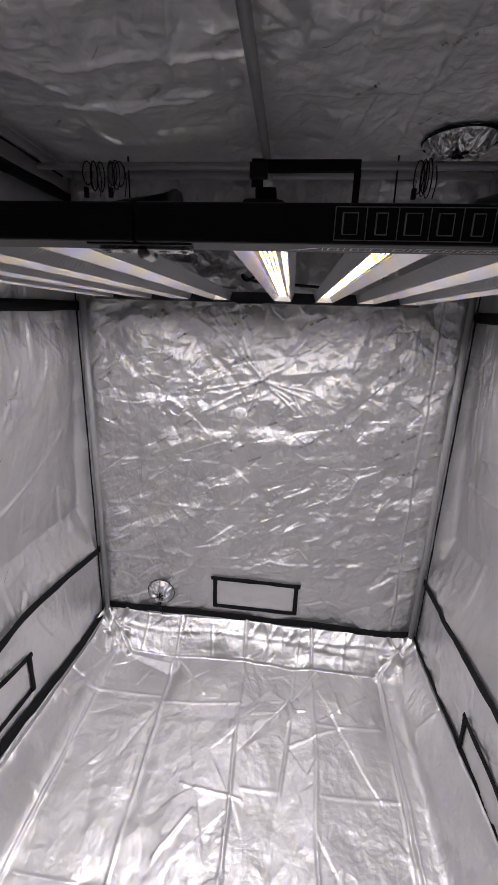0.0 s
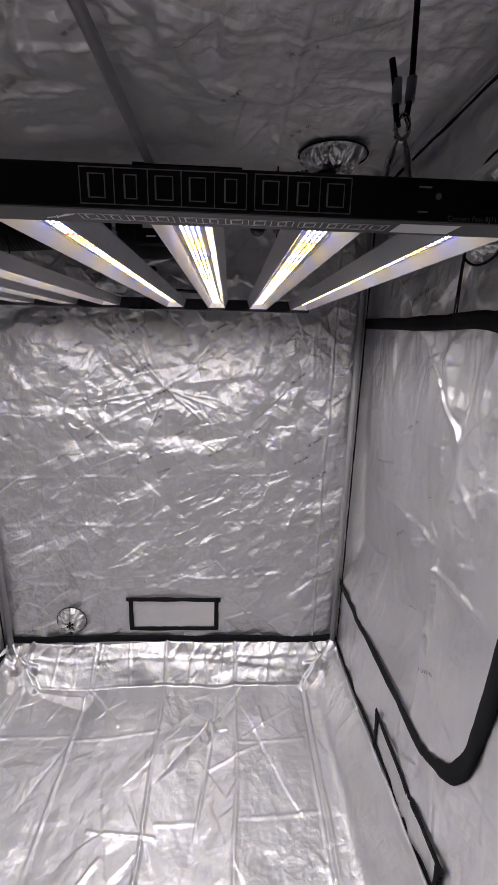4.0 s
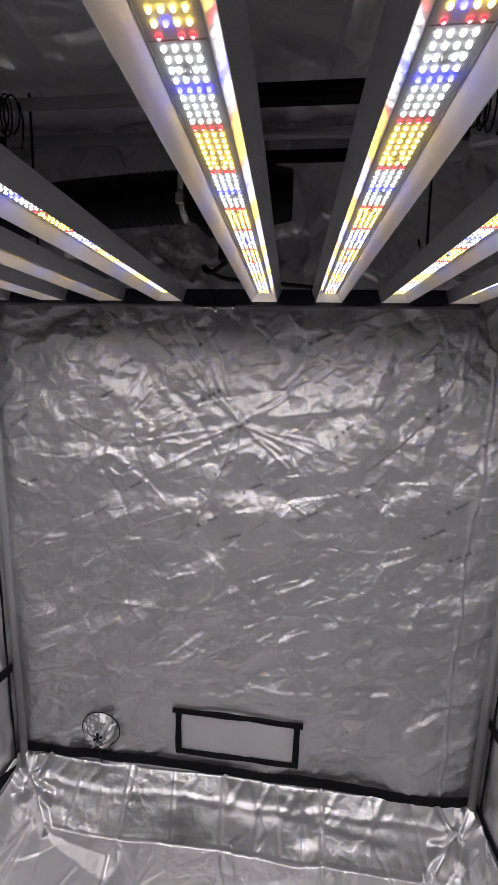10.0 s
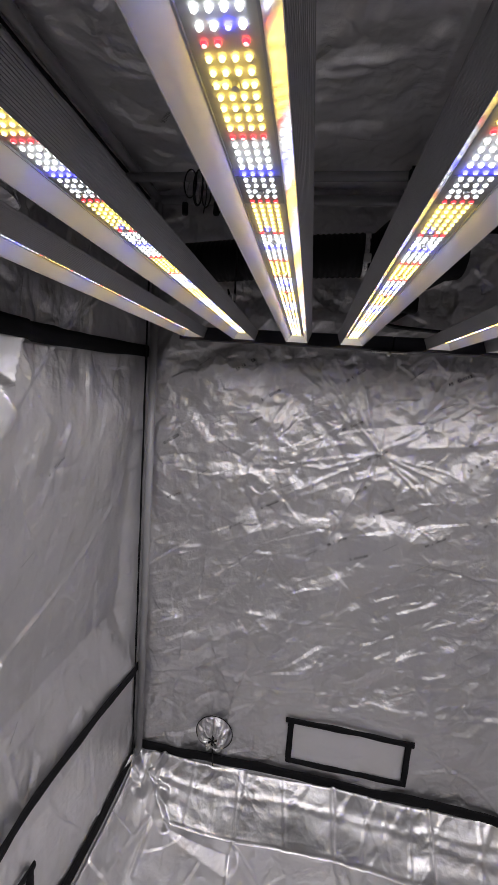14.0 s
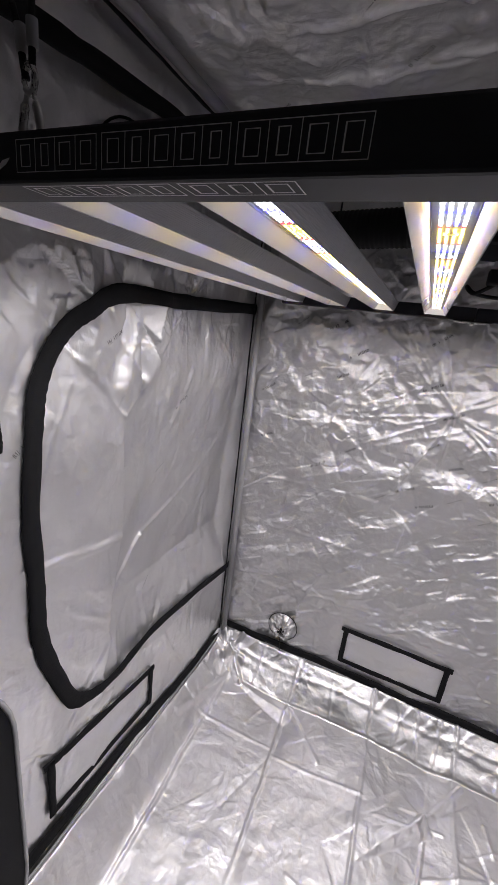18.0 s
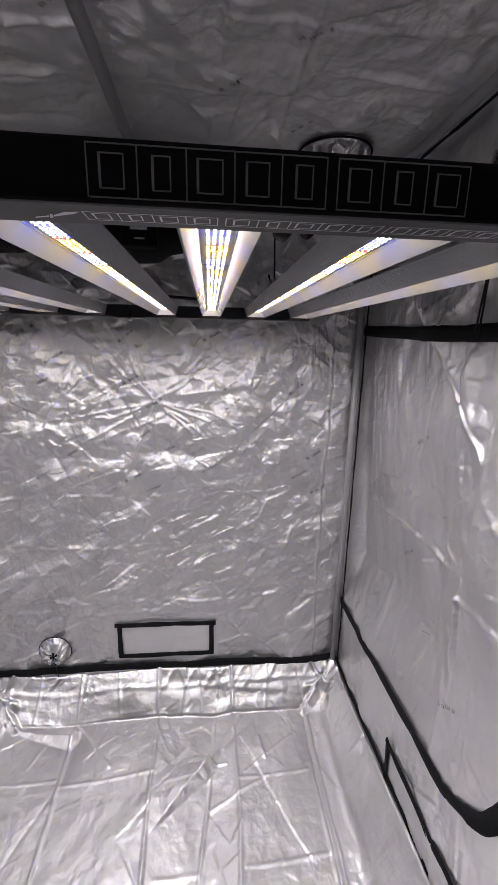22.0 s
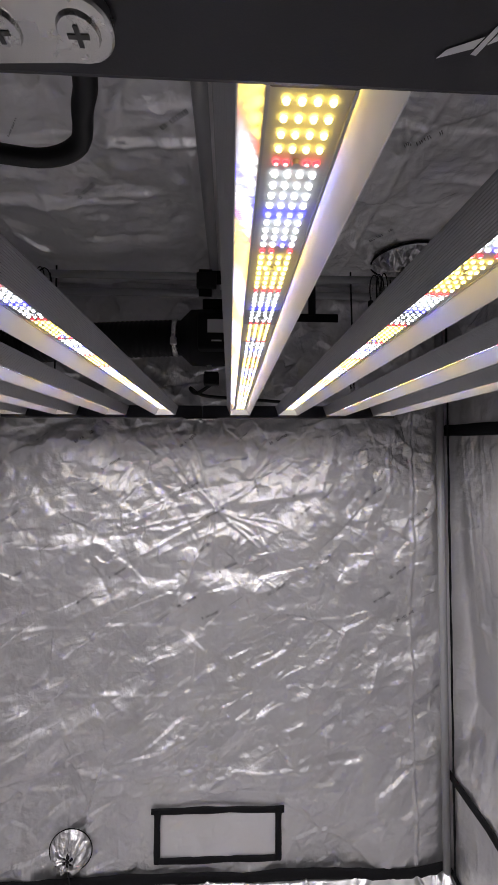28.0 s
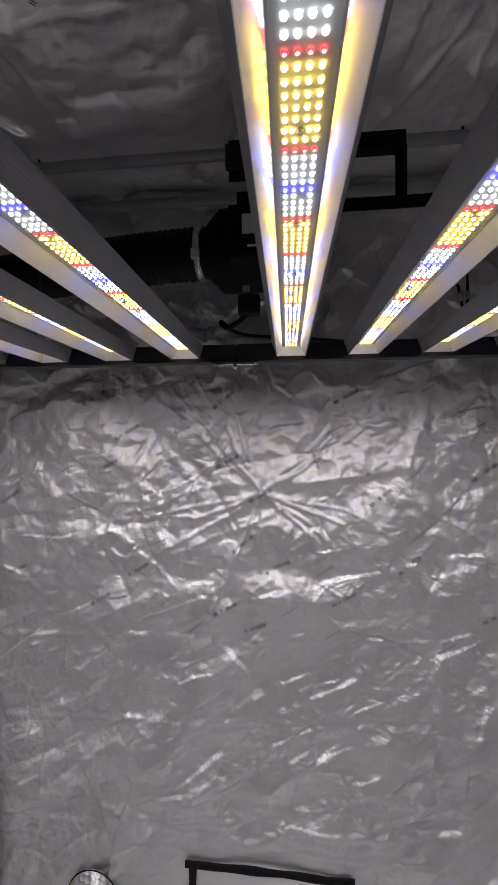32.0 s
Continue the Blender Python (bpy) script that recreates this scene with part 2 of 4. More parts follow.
# ---- crumpled sheets ----


def hashed(i, j, seed):
    v = np.sin(i * 127.1 + j * 311.7 + seed * 74.7) * 43758.5453
    return v - np.floor(v)


def soft(u, v, size, seed):
    """Smooth random swell, -0.5 to 0.5."""
    x, y = u / size, v / size
    i, j = np.floor(x), np.floor(y)
    f, g = x - i, y - j
    f, g = f * f * (3 - 2 * f), g * g * (3 - 2 * g)
    h = hashed(i, j, seed) * (1 - f) * (1 - g) + hashed(i + 1, j, seed) * f * (1 - g) + hashed(i, j + 1, seed) * (1 - f) * g + hashed(i + 1, j + 1, seed) * f * g
    return h - 0.5


def quilt(u, v, size, seed):
    """Domed random cells that meet in sharp valleys, in metres."""
    a = seed * 1.7
    x, y = (u * math.cos(a) + v * math.sin(a)) / size, (v * math.cos(a) - u * math.sin(a)) / size
    i, j = np.floor(x), np.floor(y)
    top = np.full(np.shape(x), -9.0)
    for di in (-1, 0, 1):
        for dj in (-1, 0, 1):
            p, q = i + di, j + dj
            dx, dy = x - p - hashed(p, q, seed), y - q - hashed(p, q, seed + 17)
            lift = 0.5 * hashed(p, q, seed + 29) + 1.5 * (hashed(p, q, seed + 37) - 0.5) * dx + 1.5 * (hashed(p, q, seed + 43) - 0.5) * dy
            top = np.maximum(top, lift - 0.42 * (dx * dx + dy * dy))
    return size * (top - 0.35)


def crinkle(u, v, seed, layers):
    """Crumpled cloth with ridges and valleys. layers: (cell size, slope)."""
    h = 0.0
    for k, (size, slope) in enumerate(layers):
        wu, wv = u + 0.5 * size * soft(u, v, 1.7 * size, seed + 5 + k), v + 0.5 * size * soft(u, v, 1.6 * size, seed + 7 + k)
        h = h + slope * (quilt(wu, wv, size, seed + 11 * k) - quilt(wv, wu, size, seed + 11 * k + 3))
    return h


def flap(u, v, a, b, wide, tall, ramp):
    """A folded-over tongue from a to the point b: a gentle rise, then a steep face on the side to the right of the way from b to a."""
    n = math.hypot(b[0] - a[0], b[1] - a[1])
    dx, dy = (b[0] - a[0]) / n, (b[1] - a[1]) / n
    t = ((u - a[0]) * dx + (v - a[1]) * dy) / n
    s = -(u - a[0]) * dy + (v - a[1]) * dx
    w = np.maximum(0.003, wide * (1 - t))
    h = tall * np.clip(1 - t, 0.05, 1) * np.where(s < 0, np.clip(1 + s / ramp, 0, 1), np.clip(1 - s / w, 0, 1))
    return h * step(t, -0.12, 0.0) * step(t, 1.05, 0.98)


def crease(u, v, line, depth, width):
    """A sharp ridge (or groove) along a line, fading at its ends."""
    u0, v0, u1, v1 = line
    du, dv = u1 - u0, v1 - v0
    t = ((u - u0) * du + (v - v0) * dv) / (du * du + dv * dv)
    wob = 0.004 * soft(u, v, 0.05, 91)
    d = np.hypot(u - u0 - np.clip(t, 0, 1) * du, v - v0 - np.clip(t, 0, 1) * dv) + wob
    d = np.abs(d)
    return depth * np.clip(1 - np.abs(d) / width, 0, 1)


def scattered_folds(u, v, seed, count, region, lengths, depth, width, lean=(0.0, 3.14)):
    """Scattered sharp folds: straight ridges of random place, lean and length inside a region."""
    rng = random.Random(seed)
    h = np.zeros(np.shape(u))
    for k in range(count):
        cu, cv = rng.uniform(region[0], region[1]), rng.uniform(region[2], region[3])
        a, n = rng.uniform(*lean), rng.uniform(*lengths) / 2
        line = (cu - n * math.cos(a), cv - n * math.sin(a), cu + n * math.cos(a), cv + n * math.sin(a))
        d = rng.uniform(0.4, 1.0) * depth * rng.choice((1, 1, -1))
        h = h + crease(u, v, line, d, width * rng.uniform(0.7, 1.6))
        # the cloth on one side of the fold stands a little lower
        du, dv = math.cos(a), math.sin(a)
        along, across = (u - cu) * du + (v - cv) * dv, (v - cv) * du - (u - cu) * dv
        h = h + 0.7 * d * np.clip(1 - np.abs(along) / (n + 0.02), 0, 1) * np.where(across > 0, np.clip(1 - across / 0.05, 0, 1), 0)
    return h


def step(x, a, b):
    t = np.clip((x - a) / (b - a), 0, 1)
    return t * t * (3 - 2 * t)


def sheet(name, place, us, vs, height, material, parent=None, label="", hole=None, thick=0.004):
    """A cloth sheet: place(u, v, h) gives the point h metres in front of the flat cloth. hole(u, v): faces to leave out."""
    u, v = np.meshgrid(us, vs)
    h = height(u, v)
    x, y, z = place(u, v, h)
    n, m = len(us), len(vs)
    co = np.stack([np.broadcast_to(a, u.shape) for a in (x, y, z)], -1).reshape(-1, 3)
    idx = np.arange(n * m).reshape(m, n)
    quads = np.stack([idx[:-1, :-1], idx[:-1, 1:], idx[1:, 1:], idx[1:, :-1]], -1)
    if hole is not None:
        cu, cv = (u[:-1, :-1] + u[1:, 1:]) / 2, (v[:-1, :-1] + v[1:, 1:]) / 2
        quads = quads[~hole(cu, cv)]
    quads = quads.reshape(-1, 4)
    # The flat back of the cloth.
    if hole is None:
        bx, by, bz = place(np.array([us[0], us[-1], us[-1], us[0]]), np.array([vs[0], vs[0], vs[-1], vs[-1]]), np.full(4, -thick - 0.03))
        back = np.stack([np.broadcast_to(a, (4,)) for a in (bx, by, bz)], -1)
        k = len(co)
        co = np.concatenate([co, back])
        quads = np.concatenate([quads, [[k + 3, k + 2, k + 1, k]]])
        rim = [(idx[0, 0], idx[0, -1], k + 1, k), (idx[0, -1], idx[-1, -1], k + 2, k + 1), (idx[-1, -1], idx[-1, 0], k + 3, k + 2), (idx[-1, 0], idx[0, 0], k, k + 3)]
        quads = np.concatenate([quads, np.array(rim)])
    return mesh(name, co.tolist(), quads.tolist(), material, parent, label, smooth=True)


def span(a, b, grain):
    return np.linspace(a, b, int(round((b - a) / grain)) + 1)


HALF, ROOF = 0.76, 2.07

# ---- the tent's cloth walls ----


def back_height(u, v):
    su, sv = -0.006, 1.322
    upper = step(v, 0.92, 1.12)
    h = (0.30 + 0.70 * upper + 0.25 * step(v, 1.38, 1.55)) * crinkle(u, v, 3, ((0.15, 0.12), (0.065, 0.26), (0.030, 0.22), (0.014, 0.09)))
    # long flat wrinkles that run across the lower cloth
    low = 1 - step(v, 0.88, 1.08)
    h += low * crinkle((0.82 * u + 0.57 * v) * 0.5, 0.82 * v - 0.57 * u, 14, ((0.17, 0.17), (0.075, 0.30), (0.034, 0.24), (0.014, 0.10)))
    h += 0.012 * soft(u, v, 0.45, 21)
    # the cloth hangs a little slack: it faces up at the top, down under the star
    h += np.interp(v, (0.0, 0.47, 0.75, 0.955, 1.20, 1.62, 2.07), (0.0, 0.004, 0.0, -0.006, 0.010, 0.004, 0.004))
    bu, bv = u + 0.018 * soft(u, v, 0.10, 51), v + 0.018 * soft(u, v, 0.09, 52)
    for z, d in ((0.952, 0.0052), (0.735, 0.0046), (0.62, 0.003), (0.485, 0.0065), (0.43, 0.004)):
        h += crease(bu, v + 0.008 * soft(u, v, 0.16, 53), (-0.70, z - 0.008, 0.63, z + 0.010), d * np.clip(0.6 + 1.3 * soft(u, v, 0.11, 54), 0, 1.2), 0.012)
    for px, pz, d in ((-0.279, 1.569, 0.0032), (-0.201, 1.575, 0.003), (-0.163, 1.60, 0.003), (-0.237, 1.589, 0.0035), (-0.100, 1.58, 0.003), (0.187, 1.239, 0.0036), (0.302, 1.096, 0.003), (-0.177, 1.262, 0.003), (0.36, 1.592, 0.003), (-0.013, 1.126, 0.0035),
                      (0.125, 1.20, 0.004), (-0.136, 1.022, 0.004), (-0.413, 1.245, 0.0025), (0.42, 1.22, 0.002), (-0.36, 1.12, 0.003)):
        h += crease(bu, bv, (su, sv, px, pz), 1.5 * d, 0.008) * np.clip(1.25 - np.hypot(u - su, v - sv) * 2.2, 0.15, 1)
    # one deep pucker beside the star, open to the side
    t = np.clip((u - 0.03) / 0.31, 0, 1)
    above = v - (1.335 + 0.055 * t) - 0.008 * soft(u, v, 0.05, 33)
    h += 0.014 * np.sin(math.pi * t ** 1.3) ** 0.8 * np.where(above > 0, np.clip(1 - above / 0.045, 0, 1), np.clip(1 + above / 0.016, 0, 1))
    h += crease(bu, bv, (0.02, 1.36, 0.27, 1.57), 0.0035, 0.010) + crease(bu, bv, (0.335, 1.385, 0.40, 1.60), 0.010, 0.026)
    h += crease(bu, bv, (0.168, 0.412, 0.503, 0.185), 0.0045, 0.010) + crease(bu, bv, (0.187, 0.556, 0.241, 0.507), 0.004, 0.010)
    h += crease(bu, bv, (-0.60, 0.24, -0.38, 0.50), 0.004, 0.014) + crease(bu, bv, (0.247, 0.874, 0.117, 0.80), 0.003, 0.012)
    h += scattered_folds(bu, bv, 5, 26, (-0.62, 0.60, 0.22, 0.95), (0.20, 0.50), 0.0018, 0.0095, (-0.5, 0.9))
    h += scattered_folds(bu, bv, 6, 18, (-0.60, 0.60, 1.0, 1.52), (0.08, 0.26), 0.0040, 0.009)
    h *= 1 - 0.75 * step(np.abs(u), 0.26, 0.21) * step(np.abs(v - 0.30), 0.14, 0.09)
    # The cloth is drawn flat at the poles, and seamed beside one of them.
    h *= step(np.abs(u), 0.76, 0.70)
    h += crease(u, v, (0.637, 0.1, 0.642, 1.95), 0.005, 0.007) - crease(u, v, (0.648, 0.1, 0.652, 1.95), 0.004, 0.005)
    return h


def back_at(u, v, h):
    return u, HALF - h, v


wall_north = tagged(sheet("wall_north", back_at, span(-HALF, HALF, 0.0034), span(0, ROOF, 0.0034), back_height, SILVER_WALL, thick=0.05),
                    "crumpled silver reflective cloth back wall of the grow tent", "tent wall", kind="structure")


def side_height(sign):
    """The door's cloth keeps its packing folds: a V at the top, a long upright fold, and a shelf low down."""
    if sign > 0:
        fold_v, fold_u = (0.0, 0.73, 0.81, 0.976, 1.14, 1.295), (0.03, 0.034, 0.020, 0.036, 0.026, 0.040)
        tilt_back, tilt_front, slant = 0.060, -0.025, 0.64
    else:
        fold_v, fold_u = (0.0, 0.75, 0.85, 1.00, 1.19, 1.295), (-0.03, -0.040, -0.026, 0.017, 0.033, 0.041)
        tilt_back, tilt_front, slant = 0.070, -0.050, 0.53

    def height(u, v):
        wu, wv = u + 0.012 * soft(u, v, 0.10, 71 + sign), v + 0.012 * soft(u, v, 0.11, 72 + sign)
        busy = 0.25 + 0.9 * np.clip(soft(u, v, 0.26, 44 + sign) + 0.30, 0, 1)
        arm = 1.293 + 0.97 * np.abs(wu - 0.04)
        inside = step(v - arm, -0.002, 0.010) * step(v, 1.74, 1.62)
        h = (busy + 0.9 * inside) * crinkle(u * 1.25, v * 0.62, 31 + 5 * sign, ((0.20, 0.08), (0.08, 0.17), (0.034, 0.13), (0.017, 0.05)))
        h += 0.020 * soft(u, v, 0.40, 41 + sign)
        side = wu - np.interp(v, fold_v, fold_u)
        back = step(side, -0.006, 0.006)
        under = np.minimum(v, arm)
        # under the lower fold the cloth comes forward again
        drop = np.clip((wv - 0.50) / (0.235 - 0.03 * np.clip(u, 0, 0.6)), 0, 1)
        h += (tilt_front + (tilt_back - tilt_front) * back) * (np.minimum(under, 1.40) - 1.295) * drop * step(v - arm, 0.16, 0.0)
        h -= 0.05 * np.clip(v - arm, 0, 0.22)
        h -= 0.18 * np.clip(side, 0, 0.16) * drop * step(v - arm, 0.03, -0.03)
        # the shelf under the door's lower fold faces up
        shelf = step(wu - (0.03 * sign + 0.006) + slant * (0.735 - v), -0.006, 0.006)
        h += 0.03 * shelf * np.clip(0.735 - 0.03 * np.clip(u, 0, 0.6) - wv, 0, 0.20) * step(v, 0.40, 0.54)
        h += crease(wu, wv, (0.04, 1.295, 0.29, 1.54), 0.0025, 0.007) + crease(wu, wv, (0.04, 1.295, -0.257, 1.58), 0.0025, 0.007)
        h += crease(wu, wv, (0.04, 1.30, 0.048, 1.53), 0.004, 0.008) + crease(wu, wv, (0.30, 1.545, 0.50, 1.70), 0.004, 0.01)
        if sign > 0:
            for line, d in (((0.68, 0.97, 0.293, 0.998), 0.005), ((0.293, 0.998, 0.187, 0.979), 0.009), ((0.169, 1.033, 0.038, 0.976), 0.007), ((0.038, 0.976, -0.19, 0.974), 0.005),
                            ((0.131, 0.825, 0.078, 0.790), 0.008), ((0.078, 0.79, 0.038, 0.732), 0.008), ((0.03, 0.734, -0.103, 0.524), 0.004), ((0.0, 1.22, -0.14, 1.12), 0.003)):
                h += crease(wu, wv, line, d * np.clip(0.75 + 1.2 * soft(u, v, 0.05, 3), 0, 1.2), 0.012)
        else:
            for line, d in (((0.411, 0.969, 0.173, 0.897), 0.006), ((0.173, 0.897, 0.015, 0.756), 0.009), ((-0.21, 1.027, 0.005, 0.994), 0.005), ((-0.032, 0.75, -0.109, 0.604), 0.008),
                            ((-0.162, 0.89, 0.0, 0.75), 0.005), ((0.62, 1.10, 0.40, 0.96), 0.004), ((0.40, 1.37, 0.30, 1.20), 0.005), ((-0.20, 0.95, -0.03, 0.87), 0.004)):
                h += crease(wu, wv, line, d * np.clip(0.75 + 1.2 * soft(u, v, 0.05, 4), 0, 1.2), 0.012)
        h += scattered_folds(wu, wv, 40 + sign, 12, (-0.55, 0.66, 0.65, 1.55), (0.10, 0.34), 0.0024, 0.008, (0.5, 2.4))
        h += scattered_folds(wu, wv, 50 + sign, 7, (-0.55, 0.66, 1.62, 1.95), (0.10, 0.30), 0.006, 0.014)
        h += scattered_folds(wu, wv, 60 + sign, 6, (-0.6, 0.66, 0.25, 0.6), (0.15, 0.30), 0.004, 0.012)
        return h * step(np.abs(u), 0.76, 0.69)
    return height


def left_at(u, v, h):
    return -HALF + h, u, v


def right_at(u, v, h):
    return HALF - h, u, v


wall_west = tagged(sheet("wall_west", left_at, span(-HALF, HALF, 0.0042), span(0, ROOF, 0.0042), side_height(-1), SILVER_SIDE, thick=0.05),
                   "silver reflective cloth side wall of the grow tent", "tent wall", kind="structure")
wall_east = tagged(sheet("wall_east", right_at, span(-HALF, HALF, 0.0042), span(0, ROOF, 0.0042), side_height(1), SILVER_SIDE, thick=0.05),
                   "silver reflective cloth side wall of the grow tent", "tent wall", kind="structure")


def roof_height(u, v):
    h = crinkle(u, v, 57, ((0.26, 0.07), (0.11, 0.13), (0.045, 0.14), (0.02, 0.10)))
    h += 0.022 * soft(u, v, 0.4, 63)
    wv = v + 0.02 * soft(u, v, 0.22, 66)
    for y in (-0.30, 0.08, 0.30):
        h += crease(u, wv, (-0.74, y, 0.74, y + 0.02), 0.0035 * np.clip(0.6 + soft(u, v, 0.15, 67), 0, 1), 0.010)
    h += crease(u, v, (-0.37, -0.7, -0.37, 0.7), 0.003, 0.01) + crease(u, v, (0.37, -0.7, 0.37, 0.7), 0.003, 0.01)
    h += scattered_folds(u, wv, 71, 26, (-0.65, 0.65, -0.65, 0.65), (0.10, 0.45), 0.0075, 0.014)
    return h * step(np.maximum(np.abs(u), np.abs(v)), 0.76, 0.70)


def roof_at(u, v, h):
    return u, v, ROOF - h


ceiling = tagged(sheet("ceiling", roof_at, span(-HALF, HALF, 0.005), span(-HALF, HALF, 0.005), roof_height, SILVER_ROOF, thick=0.05),
                 "creased silver cloth roof of the grow tent", "tent roof", kind="structure")


def lip(u, v):
    """How the waterproof tray rises at the walls: a lower slope, a fold, then a steeper border."""
    side = step(np.abs(u), 0.60, 0.752)
    tall = 0.085 + 0.030 * np.exp(-((u - 0.56) / 0.10) ** 2)
    # a crisp fold, a sloping band, a soft roll, and the border up to the wall
    back = np.interp(v, (0.612, 0.625, 0.670, 0.700, 0.748), (0.0, 0.016, 0.048, 0.066, 0.104)) + (tall - 0.055) * np.clip((v - 0.620) / 0.128, 0, 1)
    height_side = np.where(u > 0, 0.13, 0.10) + np.where(u > 0, 0.07, 0.075) * np.clip((0.5 - v) / 0.9, 0, 1)
    return np.maximum(back, height_side * side ** 1.5)


def mat_height(u, v):
    wu = u + 0.012 * soft(u, v, 0.25, 84) + 0.004 * soft(u, v, 0.07, 85)
    wv = v + 0.012 * soft(u, v, 0.22, 86) + 0.004 * soft(u, v, 0.08, 87)
    calm = 0.3 + 0.9 * np.clip(soft(u, v, 0.30, 88) + 0.35, 0, 1)
    h = calm * crinkle(u, v * 0.8, 77, ((0.22, 0.05), (0.09, 0.07), (0.035, 0.05), (0.016, 0.03)))
    h += 0.014 * soft(u, v, 0.3, 83)
    # long packing folds from the front to the back: each panel leans its own way
    folds = ((-0.628, -0.625), (-0.345, -0.331), (-0.027, -0.012), (0.185, 0.115), (0.277, 0.268), (0.567, 0.535))
    leans = (0.06, -0.065, 0.075, -0.10, 0.17, -0.065, 0.09)
    h += leans[0] * (u + 0.76)
    for k, (far, near) in enumerate(folds):
        d = wu - (near + (far - near) * (v + 0.2) / 0.6)
        h += (leans[k + 1] - leans[k]) * np.maximum(0, d)
        h += 0.0070 * np.clip(1 - np.abs(d) / 0.009, 0, 1) * np.clip(0.6 + soft(u, v, 0.14, 92 + k), 0, 1)
    h -= crease(wu, wv, (0.575, 0.62, 0.532, -0.76), 0.007, 0.007)
    h += crease(wu, wv, (0.588, 0.62, 0.546, -0.76), 0.007, 0.008)
    # a folded-over tongue that runs slantwise, and one by the back corner
    h += flap(wu, wv, (0.170, 0.405), (-0.022, 0.188), 0.036, 0.050, 0.11)
    h += crease(wu, wv, (0.306, 0.59, 0.175, 0.41), 0.010, 0.014) + crease(wu, wv, (0.205, 0.45, 0.170, 0.395), 0.010, 0.020)
    h += flap(wu, wv, (-0.350, 0.560), (-0.635, 0.608), 0.045, 0.022, 0.05)
    h += crease(wu, wv, (-0.341, 0.60, -0.182, 0.432), 0.006, 0.012) + crease(wu, wv, (-0.635, 0.60, -0.70, 0.30), 0.008, 0.014)
    for y, a, b in ((0.377, -0.345, -0.02), (0.35, 0.03, 0.15), (0.356, 0.285, 0.54), (0.09, 0.02, 0.145), (0.39, -0.66, -0.36), (-0.20, -0.6, 0.5), (0.10, 0.29, 0.54)):
        h += crease(wu, wv, (a, y, b, y + 0.012), 0.0025, 0.009)
    h += crease(wu, v, (-0.64, 0.616, 0.70, 0.618), 0.004, 0.007) + crease(wu, wv, (-0.66, 0.69, 0.66, 0.694), 0.003, 0.010)
    for k, x in enumerate((-0.62, -0.52, -0.345, -0.18, -0.03, 0.06, 0.15, 0.28, 0.42, 0.575)):
        h += crease(wu, wv, (x, 0.62, x + 0.02 * (k % 3 - 1), 0.745), 0.0035, 0.009)
        h += crease(wu, wv, (x + 0.015, 0.69, x + 0.06, 0.735), 0.003, 0.012)
    for s in (-1, 1):
        h += crease(wu, wv, (s * 0.58, 0.60, s * 0.75, 0.75), 0.022, 0.02) - crease(wu, wv, (s * 0.66, 0.58, s * 0.70, 0.75), 0.014, 0.016)
        h += crease(wu, wv, (s * 0.60, 0.66, s * 0.74, 0.68), 0.014, 0.015) + crease(wu, wv, (s * 0.63, 0.73, s * 0.70, 0.64), 0.012, 0.012)
    h += scattered_folds(wu, wv, 81, 14, (-0.6, 0.55, -0.6, 0.6), (0.08, 0.26), 0.0040, 0.008)
    rim = step(np.maximum(np.abs(u) - 0.02, v), 0.63, 0.66)
    h += rim * crinkle(u * 0.45, v * 1.2, 121, ((0.09, 0.09), (0.035, 0.07)))
    edge = step(np.maximum(np.abs(u), v), 0.750, 0.735)
    return 0.016 + lip(u, v) + np.maximum(h + 0.016, 0) * (0.15 + 0.85 * edge)


def mat_at(u, v, h):
    return u, v, h


floor = tagged(sheet("floor", mat_at, span(-0.752, 0.752, 0.0036), span(-HALF, 0.752, 0.0036), mat_height, SILVER_MAT, thick=-0.032),
               "creased silver waterproof floor tray of the tent", "tent floor", kind="structure")

# the bound rim of the tray
for nm, rim_line in (("rim_binding", [(-0.749, y) for y in span(-0.74, 0.745, 0.02)]), ("rim_binding", [(0.749, y) for y in span(-0.74, 0.745, 0.02)]),
                     ("rim_binding", [(x, 0.749) for x in span(-0.74, 0.74, 0.02)])):
    part(nm, tube(bmesh.new(), [(x, y, float(mat_height(np.array(x), np.array(y))) + 0.001) for x, y in rim_line], 0.0028, 6), GREY_POLE, floor, "thin pale bound rim", smooth=True)

# ---- an unseen plain room round the tent, pale so that light comes back in ----
for nm, lim in (("room_wall_north", (-2.5, 2.5, 2.4, 2.5, -0.05, 2.6)), ("room_wall_south", (-2.5, 2.5, -3.1, -3.0, -0.05, 2.6)),
                ("room_wall_west", (-2.6, -2.5, -3.1, 2.5, -0.05, 2.6)), ("room_wall_east", (2.5, 2.6, -3.1, 2.5, -0.05, 2.6))):
    tagged(part(nm, boxed(*lim), ROOM), "unseen plain pale room wall around the tent", "wall", kind="structure")
tagged(part("room_ceiling", boxed(-2.6, 2.6, -3.1, 2.5, 2.6, 2.7), ROOM), "unseen plain pale room ceiling above the tent", "ceiling", kind="structure")
tagged(part("room_floor", boxed(-2.6, 2.6, -3.1, 2.5, -0.15, -0.05), ROOM_FLOOR), "unseen plain pale room floor under the tent", "floor", kind="structure")

